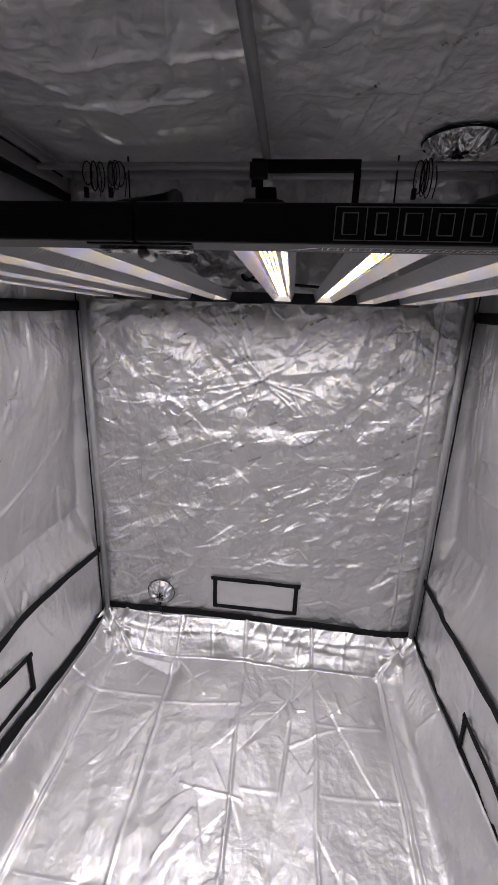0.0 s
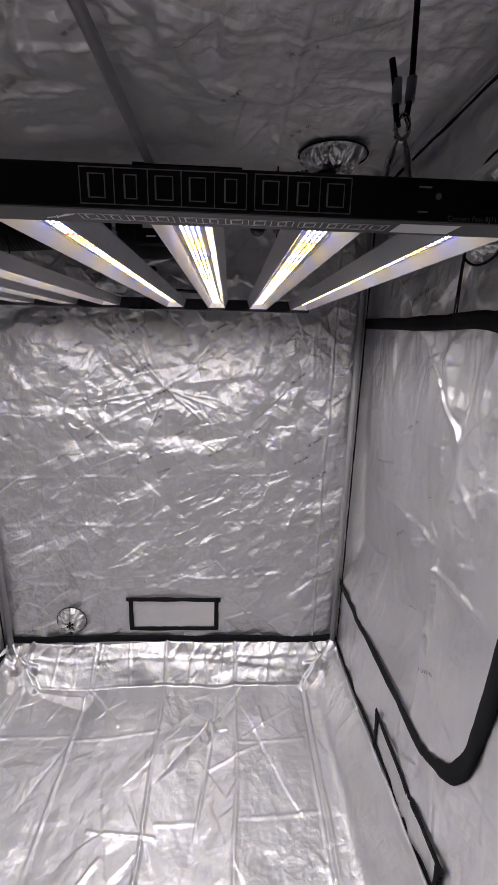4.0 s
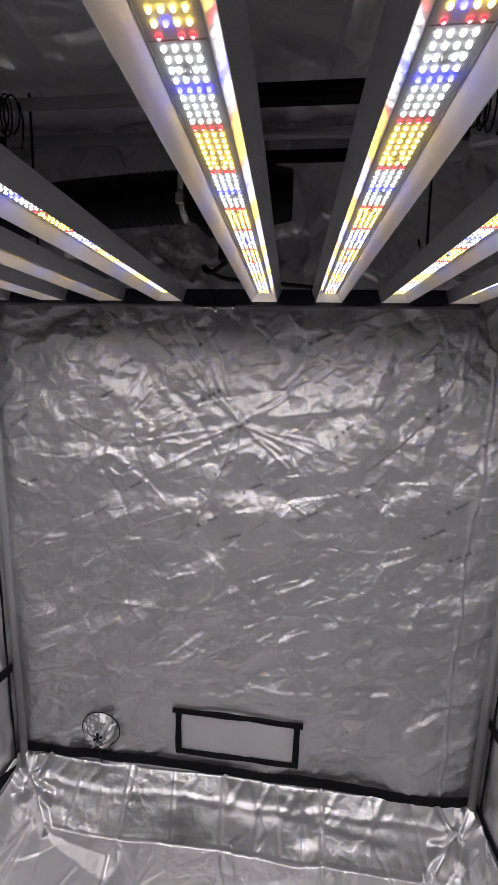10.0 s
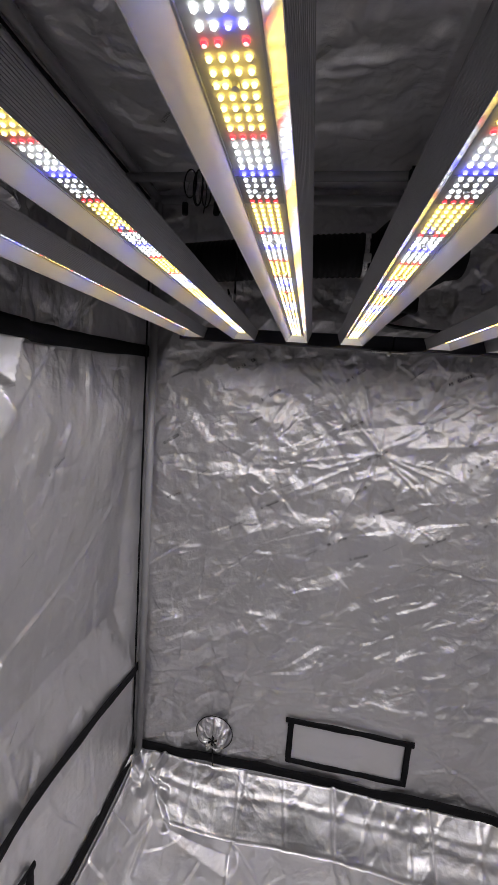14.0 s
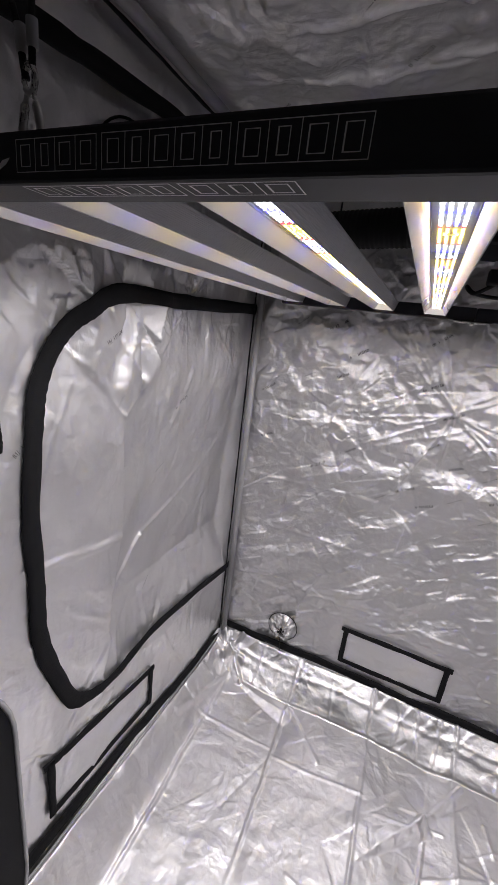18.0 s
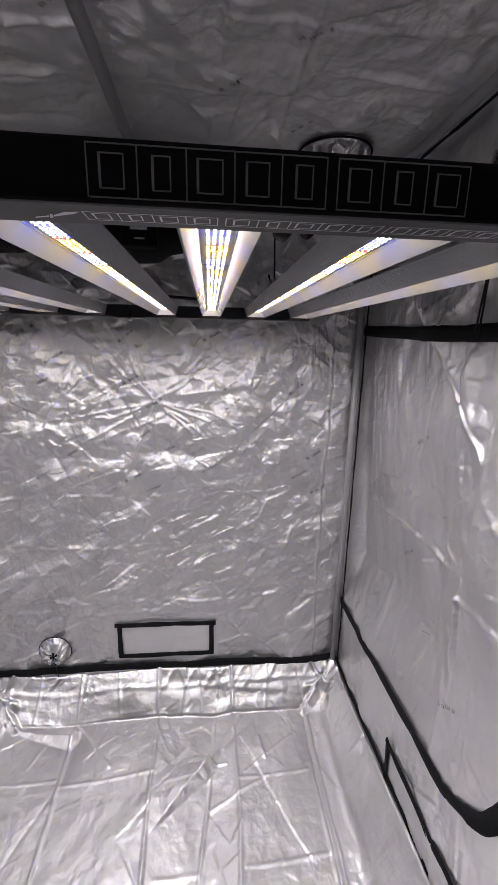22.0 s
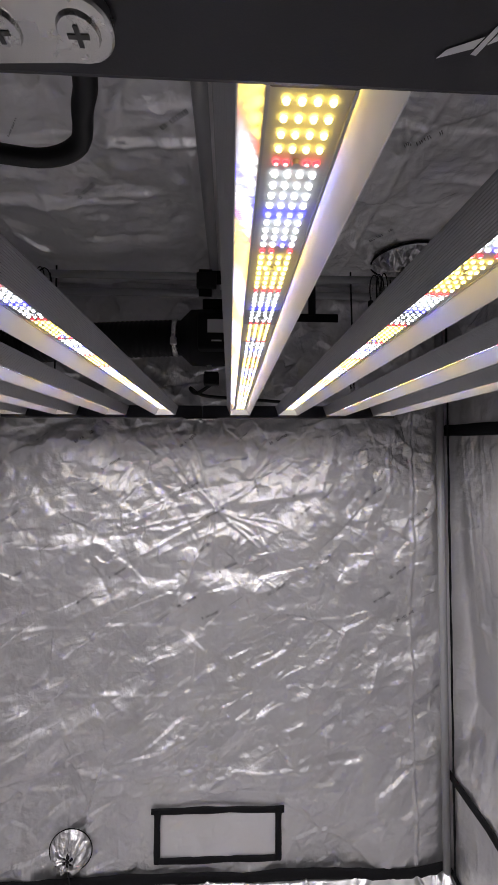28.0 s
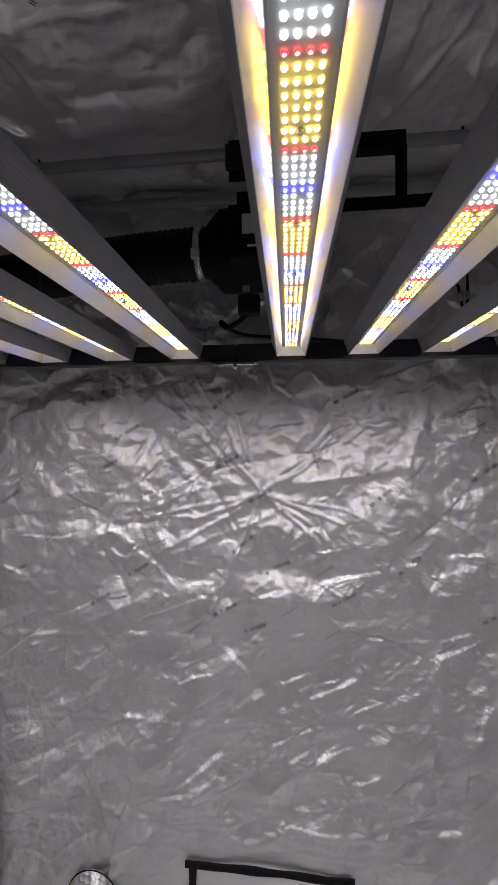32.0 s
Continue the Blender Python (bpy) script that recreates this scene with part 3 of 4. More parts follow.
# ---- tent poles ----
frame_poles = thing("tent_frame", "grey metal pole frame inside the silver tent", "tent frame", kind="structure")
P = 0.733
for x in (-P, P):
    for y in (-P, P):
        part("corner_pole", cylinder(bmesh.new(), (x, y, 0.0), (x, y, 2.035), 0.0125), GREY_POLE, frame_poles, smooth=True)
for a, b in (((-P, P, 2.035), (P, P, 2.035)), ((-P, -P, 2.035), (P, -P, 2.035)), ((-P, -P, 2.035), (-P, P, 2.035)), ((P, -P, 2.035), (P, P, 2.035)),
             ((-0.012, -P, 2.03), (-0.012, P, 2.03))):
    part("roof_pole", cylinder(bmesh.new(), a, b, 0.0125), GREY_POLE, frame_poles, smooth=True)

# ---- black webbing on the walls ----


def ribbon(name, place, pts, width, parent, material=BLACK_TAPE, lift=0.006, seed=1.0, label="", over=None):
    """A flat webbing band along a line of (u, v), lying in front of a wall, with ruffled edges."""
    pts = [Vector((p[0], p[1], 0)) for p in pts]
    bm = bmesh.new()
    spots = []
    run = 0.0
    for i, p in enumerate(pts):
        a, b = pts[max(0, i - 1)], pts[min(len(pts) - 1, i + 1)]
        if i:
            run += (p - pts[i - 1]).length
        d = (b - a).normalized()
        nrm = Vector((-d.y, d.x, 0))
        w = width[i] if isinstance(width, list) else width
        for k, (o, l) in enumerate(((-0.5, -0.002), (-0.46, 0.0015), (-0.15, 0.003), (0.15, 0.002), (0.46, 0.0015), (0.5, -0.002))):
            r = 0.0009 * math.sin(run * 410 * seed + k) * (abs(o) > 0.4) + 0.0011 * math.sin(run * 23 + 2.0 * k * seed)
            q = p + nrm * (o * w + r)
            spots.append((q.x, q.y, lift + l + 0.0008 * math.sin(run * 40 + k)))
    qu, qv, rise = np.array(spots).T
    if over:
        bed = np.max([over(qu + 0.010 * dx, qv + 0.010 * dy) for dx in (-1, 0, 1) for dy in (-1, 0, 1)], axis=0).reshape(-1, 6).max(axis=1)
        # the stiff band bridges small hollows
        wide = np.pad(bed, 6, mode="edge")
        bed = np.mean([np.maximum(wide[k:k + len(bed)], bed - 0.004) for k in range(13)], axis=0)
        rise = rise + np.repeat(bed, 6)
    flat = [bm.verts.new(place(float(a), float(b), float(c))) for a, b, c in zip(qu, qv, rise)]
    rows = [flat[k:k + 6] for k in range(0, len(flat), 6)]
    for a, b in zip(rows, rows[1:]):
        for k in range(5):
            bm.faces.new((a[k], a[k + 1], b[k + 1], b[k]))
    bmesh.ops.recalc_face_normals(bm, faces=bm.faces)
    return part(name, bm, material, parent, label, smooth=True)


def surface(height):
    return height


def zip_door(place, sign):
    """The rounded black zip band round the side door."""
    base = thing("side_door_zip", "wide black zipper band round a closed side door", "zipper", kind="structure")
    top = ((0.75, 1.588), (0.28, 1.572), (0.0, 1.568), (-0.095, 1.528), (-0.152, 1.470), (-0.200, 1.390), (-0.224, 1.295), (-0.236, 1.14), (-0.236, 1.00))
    low = ((-0.235, 0.88), (-0.207, 0.755), (-0.145, 0.615), (-0.055, 0.562), (0.06, 0.548), (0.29, 0.553), (0.75, 0.490)) if sign < 0 else \
        ((-0.225, 0.785), (-0.206, 0.665), (-0.158, 0.573), (-0.067, 0.519), (0.0, 0.500), (0.31, 0.482), (0.75, 0.467))
    line = curve([(y, z, 0) for y, z in top + low], 9)
    n = len(line)
    widths = [0.038 - 0.008 * (i / n > 0.75) for i in range(n)]
    ribbon("zip_band", place, line, widths, base, lift=0.004, seed=1 + 0.13 * sign, over=surface(side_height(sign)))
    return base


zip_door(left_at, -1)
zip_door(right_at, 1)


def skirting(place, a, b, za, zb, width, over):
    base = thing("skirting_band", "black webbing band above the floor tray", "webbing", kind="structure")
    ribbon("band", place, [(a + (b - a) * k / 40, za + (zb - za) * k / 40) for k in range(41)], width, base, lift=0.004, over=over)


skirting(back_at, -0.75, 0.75, 0.172, 0.168, 0.036, surface(back_height))
skirting(left_at, -0.75, 0.75, 0.272, 0.126, 0.048, surface(side_height(-1)))
skirting(right_at, -0.75, 0.75, 0.248, 0.160, 0.020, surface(side_height(1)))


def vent_flap(place, u0, u1, v0, v1, height, where, width=0.02, skew=(0.0, 0.0)):
    """A cloth vent flap held by a frame of black hook tape."""
    base = thing("vent_flap", "closed silver vent flap framed by black tape on the " + where, "vent flap", group="vent flaps")
    us, vs = span(u0, u1, 0.008), span(v0, v1, 0.008)
    flat = place

    def place(u, v, h):
        """The flap's corners sit a little higher at one end."""
        end = np.clip((u1 - u) / (u1 - u0), -0.1, 1.1)
        return flat(u, v + end * (skew[0] + (skew[1] - skew[0]) * (v - v0) / (v1 - v0)), h)

    def bulge(u, v):
        return 0.004 + 0.75 * height(u, v) + 0.25 * np.abs(height(u, v)) + 0.003 * np.sin(np.pi * np.clip((u - u0) / (u1 - u0), 0, 1)) + 0.003 * soft(u, v, 0.08, 5)
    sheet("flap", place, us, vs, bulge, SILVER_FLAP, base, "pale satin silver cloth flap", thick=-0.010)
    e = 0.019
    for nm, a, b in (("tape_top", (u0 - e, v1), (u1 + e, v1 - 0.004)), ("tape_bottom", (u0 - e * 0.4, v0), (u1 + e * 0.4, v0)),
                     ("tape_side", (u0, v0 - 0.006), (u0, v1 + 0.004)), ("tape_side", (u1, v0 - 0.006), (u1, v1 + 0.004))):
        ribbon("tape", place, [(a[0] + (b[0] - a[0]) * k / 12, a[1] + (b[1] - a[1]) * k / 12) for k in range(13)], width, base, lift=0.006 + 0.002 * (nm == "tape_side"), over=surface(height))
    return base


vent_flap(back_at, -0.195, 0.190, 0.222, 0.376, back_height, "back wall")
vent_flap(left_at, -0.208, 0.178, 0.262, 0.405, side_height(-1), "side wall", skew=(0.030, 0.058))
vent_flap(right_at, -0.182, 0.215, 0.165, 0.315, side_height(1), "side wall")

tape_binding = thing("corner_binding", "thin black binding down the back corners of the tent", "binding", kind="structure")
for place in (left_at, right_at):
    ribbon("binding", place, [(0.69 - 0.035 * k, 2.018) for k in range(40)], 0.006, tape_binding, lift=0.016)
    ribbon("binding", place, [(0.712, 0.16 + 0.046 * k) for k in range(40)], 0.007, tape_binding, lift=0.012)
top_band = thing("webbing_band", "black webbing band along the upper side wall", "webbing", kind="structure")
ribbon("band", left_at, curve([(-0.74, 1.85, 0), (-0.23, 1.905, 0), (0.12, 1.938, 0), (0.45, 1.95, 0), (0.74, 1.955, 0)], 10), 0.036, top_band, lift=0.022)

# ---- the lamp: two black beams and eight bars ----
LX, LY = -0.044, 0.02
FRONT, REAR = -0.508, 0.545        # outer faces of the beams, from the lamp's middle
BAR0, BAR1 = FRONT + 0.038, REAR - 0.030
lamp = thing("grow_light", "black and silver LED grow light with eight lit bars", "grow light", (LX, LY, 1.604))
for x0, x1 in ((-0.540, -0.0008), (0.0008, 0.540)):
    part("front_beam", boxed(x0, x1, FRONT, FRONT + 0.040, 0.007, 0.038, 0.0022), BLACK_PAINT, lamp, "black painted beam")
    part("rear_beam", boxed(x0, x1, REAR - 0.027, REAR, 0.004, 0.038, 0.0022), BLACK_PAINT, lamp, "black painted beam")
UNIT = "yyyyyyyrwwwwbwwwwr"
PITCH = 0.00748
ROW0 = FRONT + 0.0641
BAR_DX = 0.0028
CHIP_R = 0.0016


def bar_profile():
    """Half the outline of a bar across, from the channel's lip outward and up: (x, z)."""
    pts = [(0.0160, 0.0235), (0.0264, 0.0090), (0.0270, 0.0088)]
    for k in range(14):
        x, z = 0.0270 + 0.00060 * k, 0.0098 + 0.0016 * k
        pts += [(x, z), (x + 0.0005, z + 0.0010), (x - 0.0003, z + 0.0012), (x, z + 0.0015)]
    pts += [(0.0352, 0.0335), (0.0, 0.0335)]
    return pts


def loft(pts, y0, y1, material, name, parent, label=""):
    bm = bmesh.new()
    a = [bm.verts.new((x, y0, z)) for x, z in pts]
    b = [bm.verts.new((x, y1, z)) for x, z in pts]
    for k in range(len(pts) - 1):
        bm.faces.new((a[k], a[k + 1], b[k + 1], b[k]))
    return part(name, bm, material, parent, label)


def chip(verts, faces, x, y, z, rx, ry):
    """A small rounded LED chip that stands off the board: face 0 of every nine is its glare-paled core."""
    k = len(verts)
    ring = [(math.cos(math.pi * (n + 0.5) / 4), math.sin(math.pi * (n + 0.5) / 4)) for n in range(8)]
    verts += [(x + 0.68 * rx * a, y - 0.68 * ry * b, z) for a, b in ring]
    verts += [(x + rx * a, y - ry * b, z + 0.0010) for a, b in ring]
    faces.append(tuple(range(k, k + 8)))
    faces += [(k + n, k + 8 + n, k + 8 + (n + 1) % 8, k + (n + 1) % 8) for n in range(8)]


def chip_mesh(name, verts, faces, colour):
    me = bpy.data.meshes.new(name)
    me.from_pydata(verts, [], faces)
    for mat in CHIP_SKINS[colour]:
        me.materials.append(mat)
    me.polygons.foreach_set("material_index", [1 if k % 9 == 0 else 0 for k in range(len(faces))])
    me.update()
    return me


CHIPS = {}
for colour in "wyrb":
    cv, cf = [], []
    chip(cv, cf, 0, 0, 0, CHIP_R, CHIP_R)
    CHIPS[colour] = chip_mesh("led_chip", cv, cf, colour)


def add_bar(x, single_from=None, single_to=None):
    """One bar; between the two rows named, each chip is a piece of its own."""
    bar = new("light_bar")
    bar.parent, bar.location = lamp, (x + BAR_DX, 0, 0.0018)
    right = bar_profile()
    left = [(-a, b) for a, b in right]
    loft(right[:3], BAR0, BAR1, ALU_WING, "reflector", bar, "polished metal reflector wing")
    loft(left[:3][::-1], BAR0, BAR1, ALU_WING, "reflector", bar, "polished metal reflector wing")
    loft(right[2:], BAR0, BAR1, ALU_FIN, "heatsink", bar, "grooved grey aluminium heatsink")
    loft(left[2:][::-1], BAR0, BAR1, ALU_FIN, "heatsink", bar, "grooved grey aluminium heatsink")
    n = int((BAR1 - ROW0 - 0.010) / PITCH)
    for k in range(3):
        y0 = BAR0 + (BAR1 - BAR0) * k / 3
        part("circuit_board", boxed(-0.0150, 0.0150, y0 + 0.0005, y0 + (BAR1 - BAR0) / 3 - 0.0005, 0.0248, 0.0264), BOARD, bar, "grey circuit board strip")
    part("channel", boxed(-0.0164, 0.0164, BAR0, BAR1, 0.0266, 0.0285), ALU_FIN, bar)
    for sx in (-1, 1):
        part("channel_rail", boxed(sx * 0.0155 - 0.0005, sx * 0.0155 + 0.0005, BAR0, BAR1, 0.0232, 0.0266), ALU_FIN, bar)
    plate = boxed(-0.0258, 0.0258, BAR1 - 0.0025, BAR1 - 0.0005, 0.0095, 0.030)
    for v in plate.verts:
        v.co.y -= 0.9 * max(0.0, v.co.z - 0.0095)
        v.co.x *= 1 - 0.38 * (v.co.z > 0.02)
    part("end_cap", plate, ALU_WING, bar, "bright metal end plate")
    part("end_cap", boxed(-0.0258, 0.0258, BAR0 + 0.0005, BAR0 + 0.003, 0.0165, 0.029), ALU_FIN, bar)
    # dark block that fills the bar's front end before the first row
    part("end_block", boxed(-0.0160, 0.0160, BAR0 + 0.003, ROW0 - 0.008, 0.0205, 0.0262, 0.0015), BLACK_RUBBER, bar, "dark end block at the bar's front")
    part("joint_patch", boxed(-0.0149, 0.0149, ROW0 + PITCH * 27.5, ROW0 + PITCH * 32.5, 0.0243, 0.0247), PATCH, bar, "dark patch over the board's joint")
    bulk = {c: ([], []) for c in "wyrb"}
    for k in range(n):
        c = UNIT[(k + 3) % len(UNIT)]
        y = ROW0 + PITCH * k
        screw = k % 13 == 4
        if screw:
            bs = bmesh.new()
            cylinder(bs, (0, y, 0.0225), (0, y, 0.025), 0.0019, 10)
            part("screw", bs, STEEL, bar)
        for i in range(4):
            cx = (i - 1.5) * 0.0057
            if screw:
                cx = math.copysign(0.0046 + 0.0042 * (i in (0, 3)), cx)
            # here and there a blue chip sits between two rows, and its neighbour is left out
            if (k % 50, i) in ((14, 2), (40, 1)):
                continue
            tint = "b" if (k % 50, i) in ((13, 2), (39, 1)) else c
            if single_from is not None and single_from <= k < single_to:
                ob = new("led_chip", CHIPS[tint])
                ob.parent, ob.location = bar, (cx, y, 0.0232)
            else:
                chip(*bulk[tint], cx, y, 0.0232, CHIP_R, CHIP_R)
    for c in "wyrb":
        if bulk[c][0]:
            tagged(link("led_strip", chip_mesh("led_strip", *bulk[c], c), None, bar, "lit LED chips in rows"), kind="stuff")
    return bar


BAR_X = [0.1018 + 0.1335 * k for k in range(4)]
for k, x in enumerate(BAR_X):
    add_bar(x, *((0, 40) if k == 0 else ()))
    add_bar(-x, *((20, 48) if k == 0 else ()))

# The light that the bars send down: small lamps in the mouths of the bars.
for x in (*BAR_X, *(-v for v in BAR_X)):
    for k in range(5):
        d = bpy.data.lights.new("bar_lamp", "SPOT")
        d.energy, d.color = SPOT_POWER, (1.0, 0.965, 1.0)
        d.spot_size, d.spot_blend, d.shadow_soft_size = radians(172), 1.0, 0.0
        ob = new("bar_lamp", d)
        ob.parent = lamp
        ob.location = (x + BAR_DX, BAR0 + (BAR1 - BAR0) * (k + 0.5) / 5, 0.0095)


def cells(bm, x0, x1, z0, z1, groups, at, slant=0.0, line=0.0007):
    """A row of framed cells with one plain hollow bar in each, in place of the printed mark."""
    total = sum(groups) + 0.22 * (len(groups) - 1)
    w = (x1 - x0) / total
    x = x0

    def quad(a, b, c, d):
        va = [bm.verts.new(at(px + slant * (pz - z0), pz)) for px, pz in (a, b, c, d)]
        bm.faces.new(va)
    for g in groups:
        for k in range(g):
            a, b = x + k * w, x + (k + 1) * w
            quad((a, z0), (a + line, z0), (a + line, z1), (a, z1))
            m, t = (a + b) / 2, (z1 - z0) * 0.17
            hw, st = w * (0.26, 0.20, 0.28)[k % 3], line * 1.7
            for ax, bx, az, bz in ((m - hw, m - hw + st, z0 + t, z1 - t), (m + hw - line, m + hw, z0 + t, z1 - t), (m - hw, m + hw, z0 + t, z0 + t + line), (m - hw, m + hw, z1 - t - line, z1 - t)):
                quad((ax, az), (bx, az), (bx, bz), (ax, bz))
        e = x + g * w
        quad((e - line, z0), (e, z0), (e, z1), (e - line, z1))
        quad((x, z0), (e, z0), (e, z0 + line), (x, z0 + line))
        quad((x, z1 - line), (e, z1 - line), (e, z1), (x, z1))
        x = e + 0.22 * w
    return bm


def on_front(x, z):
    return x, FRONT - 0.0004, z


def on_under(x, z):
    return x, FRONT + z, 0.0066


part("printed_mark", cells(bmesh.new(), 0.169, 0.373, 0.0100, 0.0350, (5, 3), on_front, line=0.0008), PRINT_GREY, lamp, "grey printed row of framed bars")
part("printed_mark", cells(bmesh.new(), -0.368, -0.139, 0.0135, 0.0325, (4, 5, 4), on_front, line=0.0005), PRINT_GREY, lamp, "grey printed row of framed bars")
part("printed_mark", cells(bmesh.new(), 0.1618, 0.410, 0.0115, 0.0272, (4, 5, 4), on_under, 0.0, 0.0007), PRINT_PALE, lamp, "white printed row of framed bars")
part("printed_mark", cells(bmesh.new(), -0.368, -0.174, 0.0030, 0.0240, (5, 3), on_under, 0.0, 0.0009), PRINT_PALE, lamp, "white printed row of framed bars")


def wedge(at, x, z, size, turn=0.78):
    """A small pointed logo shape: a blunt grip and a pointed wing, slanted."""
    bm = bmesh.new()
    for pts in (((0, 0), (0.30, 0.12), (0.34, 0.24), (0.06, 0.10)), ((0.30, 0.06), (0.36, 0.05), (0.44, 0.34), (0.39, 0.35)), ((0.40, 0.16), (0.86, 0.44), (1.0, 0.62), (0.72, 0.56), (0.44, 0.28))):
        bm.faces.new([bm.verts.new(at(x + size * a, z + size * turn * b)) for a, b in pts])
    return bm


part("printed_wedge", wedge(on_under, 0.1315, 0.0285, 0.029, -0.88), PRINT_PALE, lamp, "white pointed logo shape")
part("printed_wedge", wedge(on_front, -0.400, 0.010, 0.026), PRINT_GREY, lamp, "grey pointed logo shape")

bm = bmesh.new()
bm.faces.new([bm.verts.new(on_under(a, b)) for a, b in ((0.416, 0.006), (0.466, 0.006), (0.466, 0.031), (0.416, 0.031))])
part("sticker", bm, PRINT_PALE, lamp, "pale sticker under the beam")
# two thick cables with round plugs behind the front beam
for pts, r, plug in ((((0.372, -0.42, 0.060), (0.364, -0.365, 0.074), (0.350, -0.322, 0.078), (0.336, -0.279, 0.079), (0.316, -0.270, 0.077)), 0.0066, (0.320, -0.234, 0.0746)),
                     (((0.40, -0.40, 0.060), (0.374, -0.36, 0.070), (0.360, -0.320, 0.074), (0.350, -0.276, 0.074), (0.347, -0.262, 0.073)), 0.0048, (0.348, -0.253, 0.071))):
    part("cable", tube(bmesh.new(), curve(pts, 7), r, 10), BLACK_RUBBER, lamp, "thick black cable", smooth=True)
    part("cable_sleeve", tube(bmesh.new(), curve(pts[:3], 7), r * 1.9, 12), BLACK_RUBBER, lamp, smooth=True)
    bm = bmesh.new()
    cylinder(bm, (plug[0], plug[1] - 0.024, plug[2] + 0.004), plug, r * 0.9, 12, r * 1.2)
    cylinder(bm, plug, (plug[0], plug[1] + 0.030, plug[2] - 0.002), r * 2.0, 14, r * 1.7)
    part("plug", bm, BLACK_RUBBER, lamp, "round black plug", smooth=True)

# controller at the end of the front beam
dial = part("dial", cylinder(bmesh.new(), (0.516, FRONT - 0.001, 0.025), (0.516, FRONT - 0.012, 0.025), 0.0085, 28, 0.0078), ALU_WING, lamp, "ribbed silver dial knob", smooth=False)
bm = bmesh.new()
for k in range(11):
    a = radians(-130 + 26 * k)
    cylinder(bm, (0.516 + 0.0125 * math.sin(a), FRONT - 0.0006, 0.025 + 0.0125 * math.cos(a)), (0.516 + 0.0125 * math.sin(a), FRONT + 0.001, 0.025 + 0.0125 * math.cos(a)), 0.0007, 6)
part("dial_scale", bm, PRINT_WHITE, lamp)
for x in (0.455, 0.483):
    part("port", boxed(x - 0.007, x + 0.007, FRONT - 0.0012, FRONT + 0.004, 0.0155, 0.0255, 0.0008), BLACK_RUBBER, lamp, "black socket")
for x in (0.441, 0.498):
    bm = bmesh.new()
    cylinder(bm, (x, FRONT - 0.0008, 0.025), (x, FRONT + 0.001, 0.025), 0.0024, 12)
    part("port_ring", bm, PRINT_WHITE, lamp)
for x, z, w in ((0.430, 0.031, 0.010), (0.430, 0.014, 0.008), (0.516, 0.0055, 0.010)):
    part("small_label", boxed(x - w / 2, x + w / 2, FRONT - 0.0006, FRONT + 0.001, z - 0.0006, z + 0.0006), PRINT_GREY, lamp)
tc = bpy.data.curves.new("port_text", "FONT")
tc.body, tc.size, tc.align_x = "Connect Port RJ11", 0.0052, "CENTER"
txt = link("port_text", tc, PRINT_WHITE, lamp, "small pale caption under the sockets")
txt.location, txt.rotation_euler = (0.470, FRONT - 0.0006, 0.0085), (radians(90), 0, 0)


def hinge(x, y, z):
    """Steel folding hinge under the joint of a beam."""
    h = new("hinge")
    h.parent, h.location = lamp, (x, y, z)
    for sx in (-1, 1):
        bm = bmesh.new()
        ring = [(0.004, -0.010), (0.030, -0.0085)]
        ring += [(0.036 + 0.0085 * math.sin(radians(a)), -0.0085 * math.cos(radians(a))) for a in range(0, 181, 20)]
        ring += [(0.030, 0.0085), (0.004, 0.010)]
        lo = [bm.verts.new((sx * a, b, -0.0045)) for a, b in ring]
        hi = [bm.verts.new((sx * a, b, -0.0003)) for a, b in ring]
        bm.faces.new(lo)
        bm.faces.new(hi[::-1])
        for k in range(len(ring)):
            bm.faces.new((lo[k], hi[k], hi[(k + 1) % len(ring)], lo[(k + 1) % len(ring)]))
        bmesh.ops.recalc_face_normals(bm, faces=bm.faces)
        bmesh.ops.bevel(bm, geom=bm.edges, offset=0.0006, segments=1, affect="EDGES")
        part("hinge_leaf", bm, STEEL, h, "bright steel hinge leaf")
        for px in (0.017, 0.036):
            s = part("screw", cylinder(bmesh.new(), (sx * px, 0, -0.0056), (sx * px, 0, -0.004), 0.0048, 20, 0.0055), STEEL, h, smooth=False)
            # raised dark cross: the slot's shade put into its colour
            cross = bmesh.new()
            box(cross, sx * px - 0.0026, sx * px + 0.0026, -0.0006, 0.0006, -0.00585, -0.0054)
            box(cross, sx * px - 0.0006, sx * px + 0.0006, -0.0026, 0.0026, -0.00587, -0.0054)
            part("screw_slot_shade", cross, SLOT_SHADE, h)
    part("barrel", cylinder(bmesh.new(), (0, -0.008, -0.006), (0, 0.016, -0.006), 0.0055, 18), STEEL, h, "round steel hinge barrel", smooth=True)
    # raised black strip, the dark of the hinge's hollow put into colour
    part("recess_shade", boxed(-0.047, 0.047, -0.019, -0.0125, -0.0016, 0.001), BLACK_RUBBER, h)


hinge(0.003, FRONT + 0.0225, 0.007)
hinge(-0.0045, REAR - 0.012, 0.004)
# cable between the lamp's halves
part("power_cable", tube(bmesh.new(), curve([(0.03, FRONT + 0.03, 0.034), (0.012, FRONT + 0.10, 0.066), (0.0, FRONT + 0.13, 0.078), (-0.012, FRONT + 0.16, 0.084), (-0.03, FRONT + 0.172, 0.084), (-0.05, FRONT + 0.168, 0.080), (-0.075, FRONT + 0.14, 0.068), (-0.09, FRONT + 0.05, 0.036)], 6), 0.0055, 10), BLACK_RUBBER, lamp, "thick black cable loop", smooth=True)

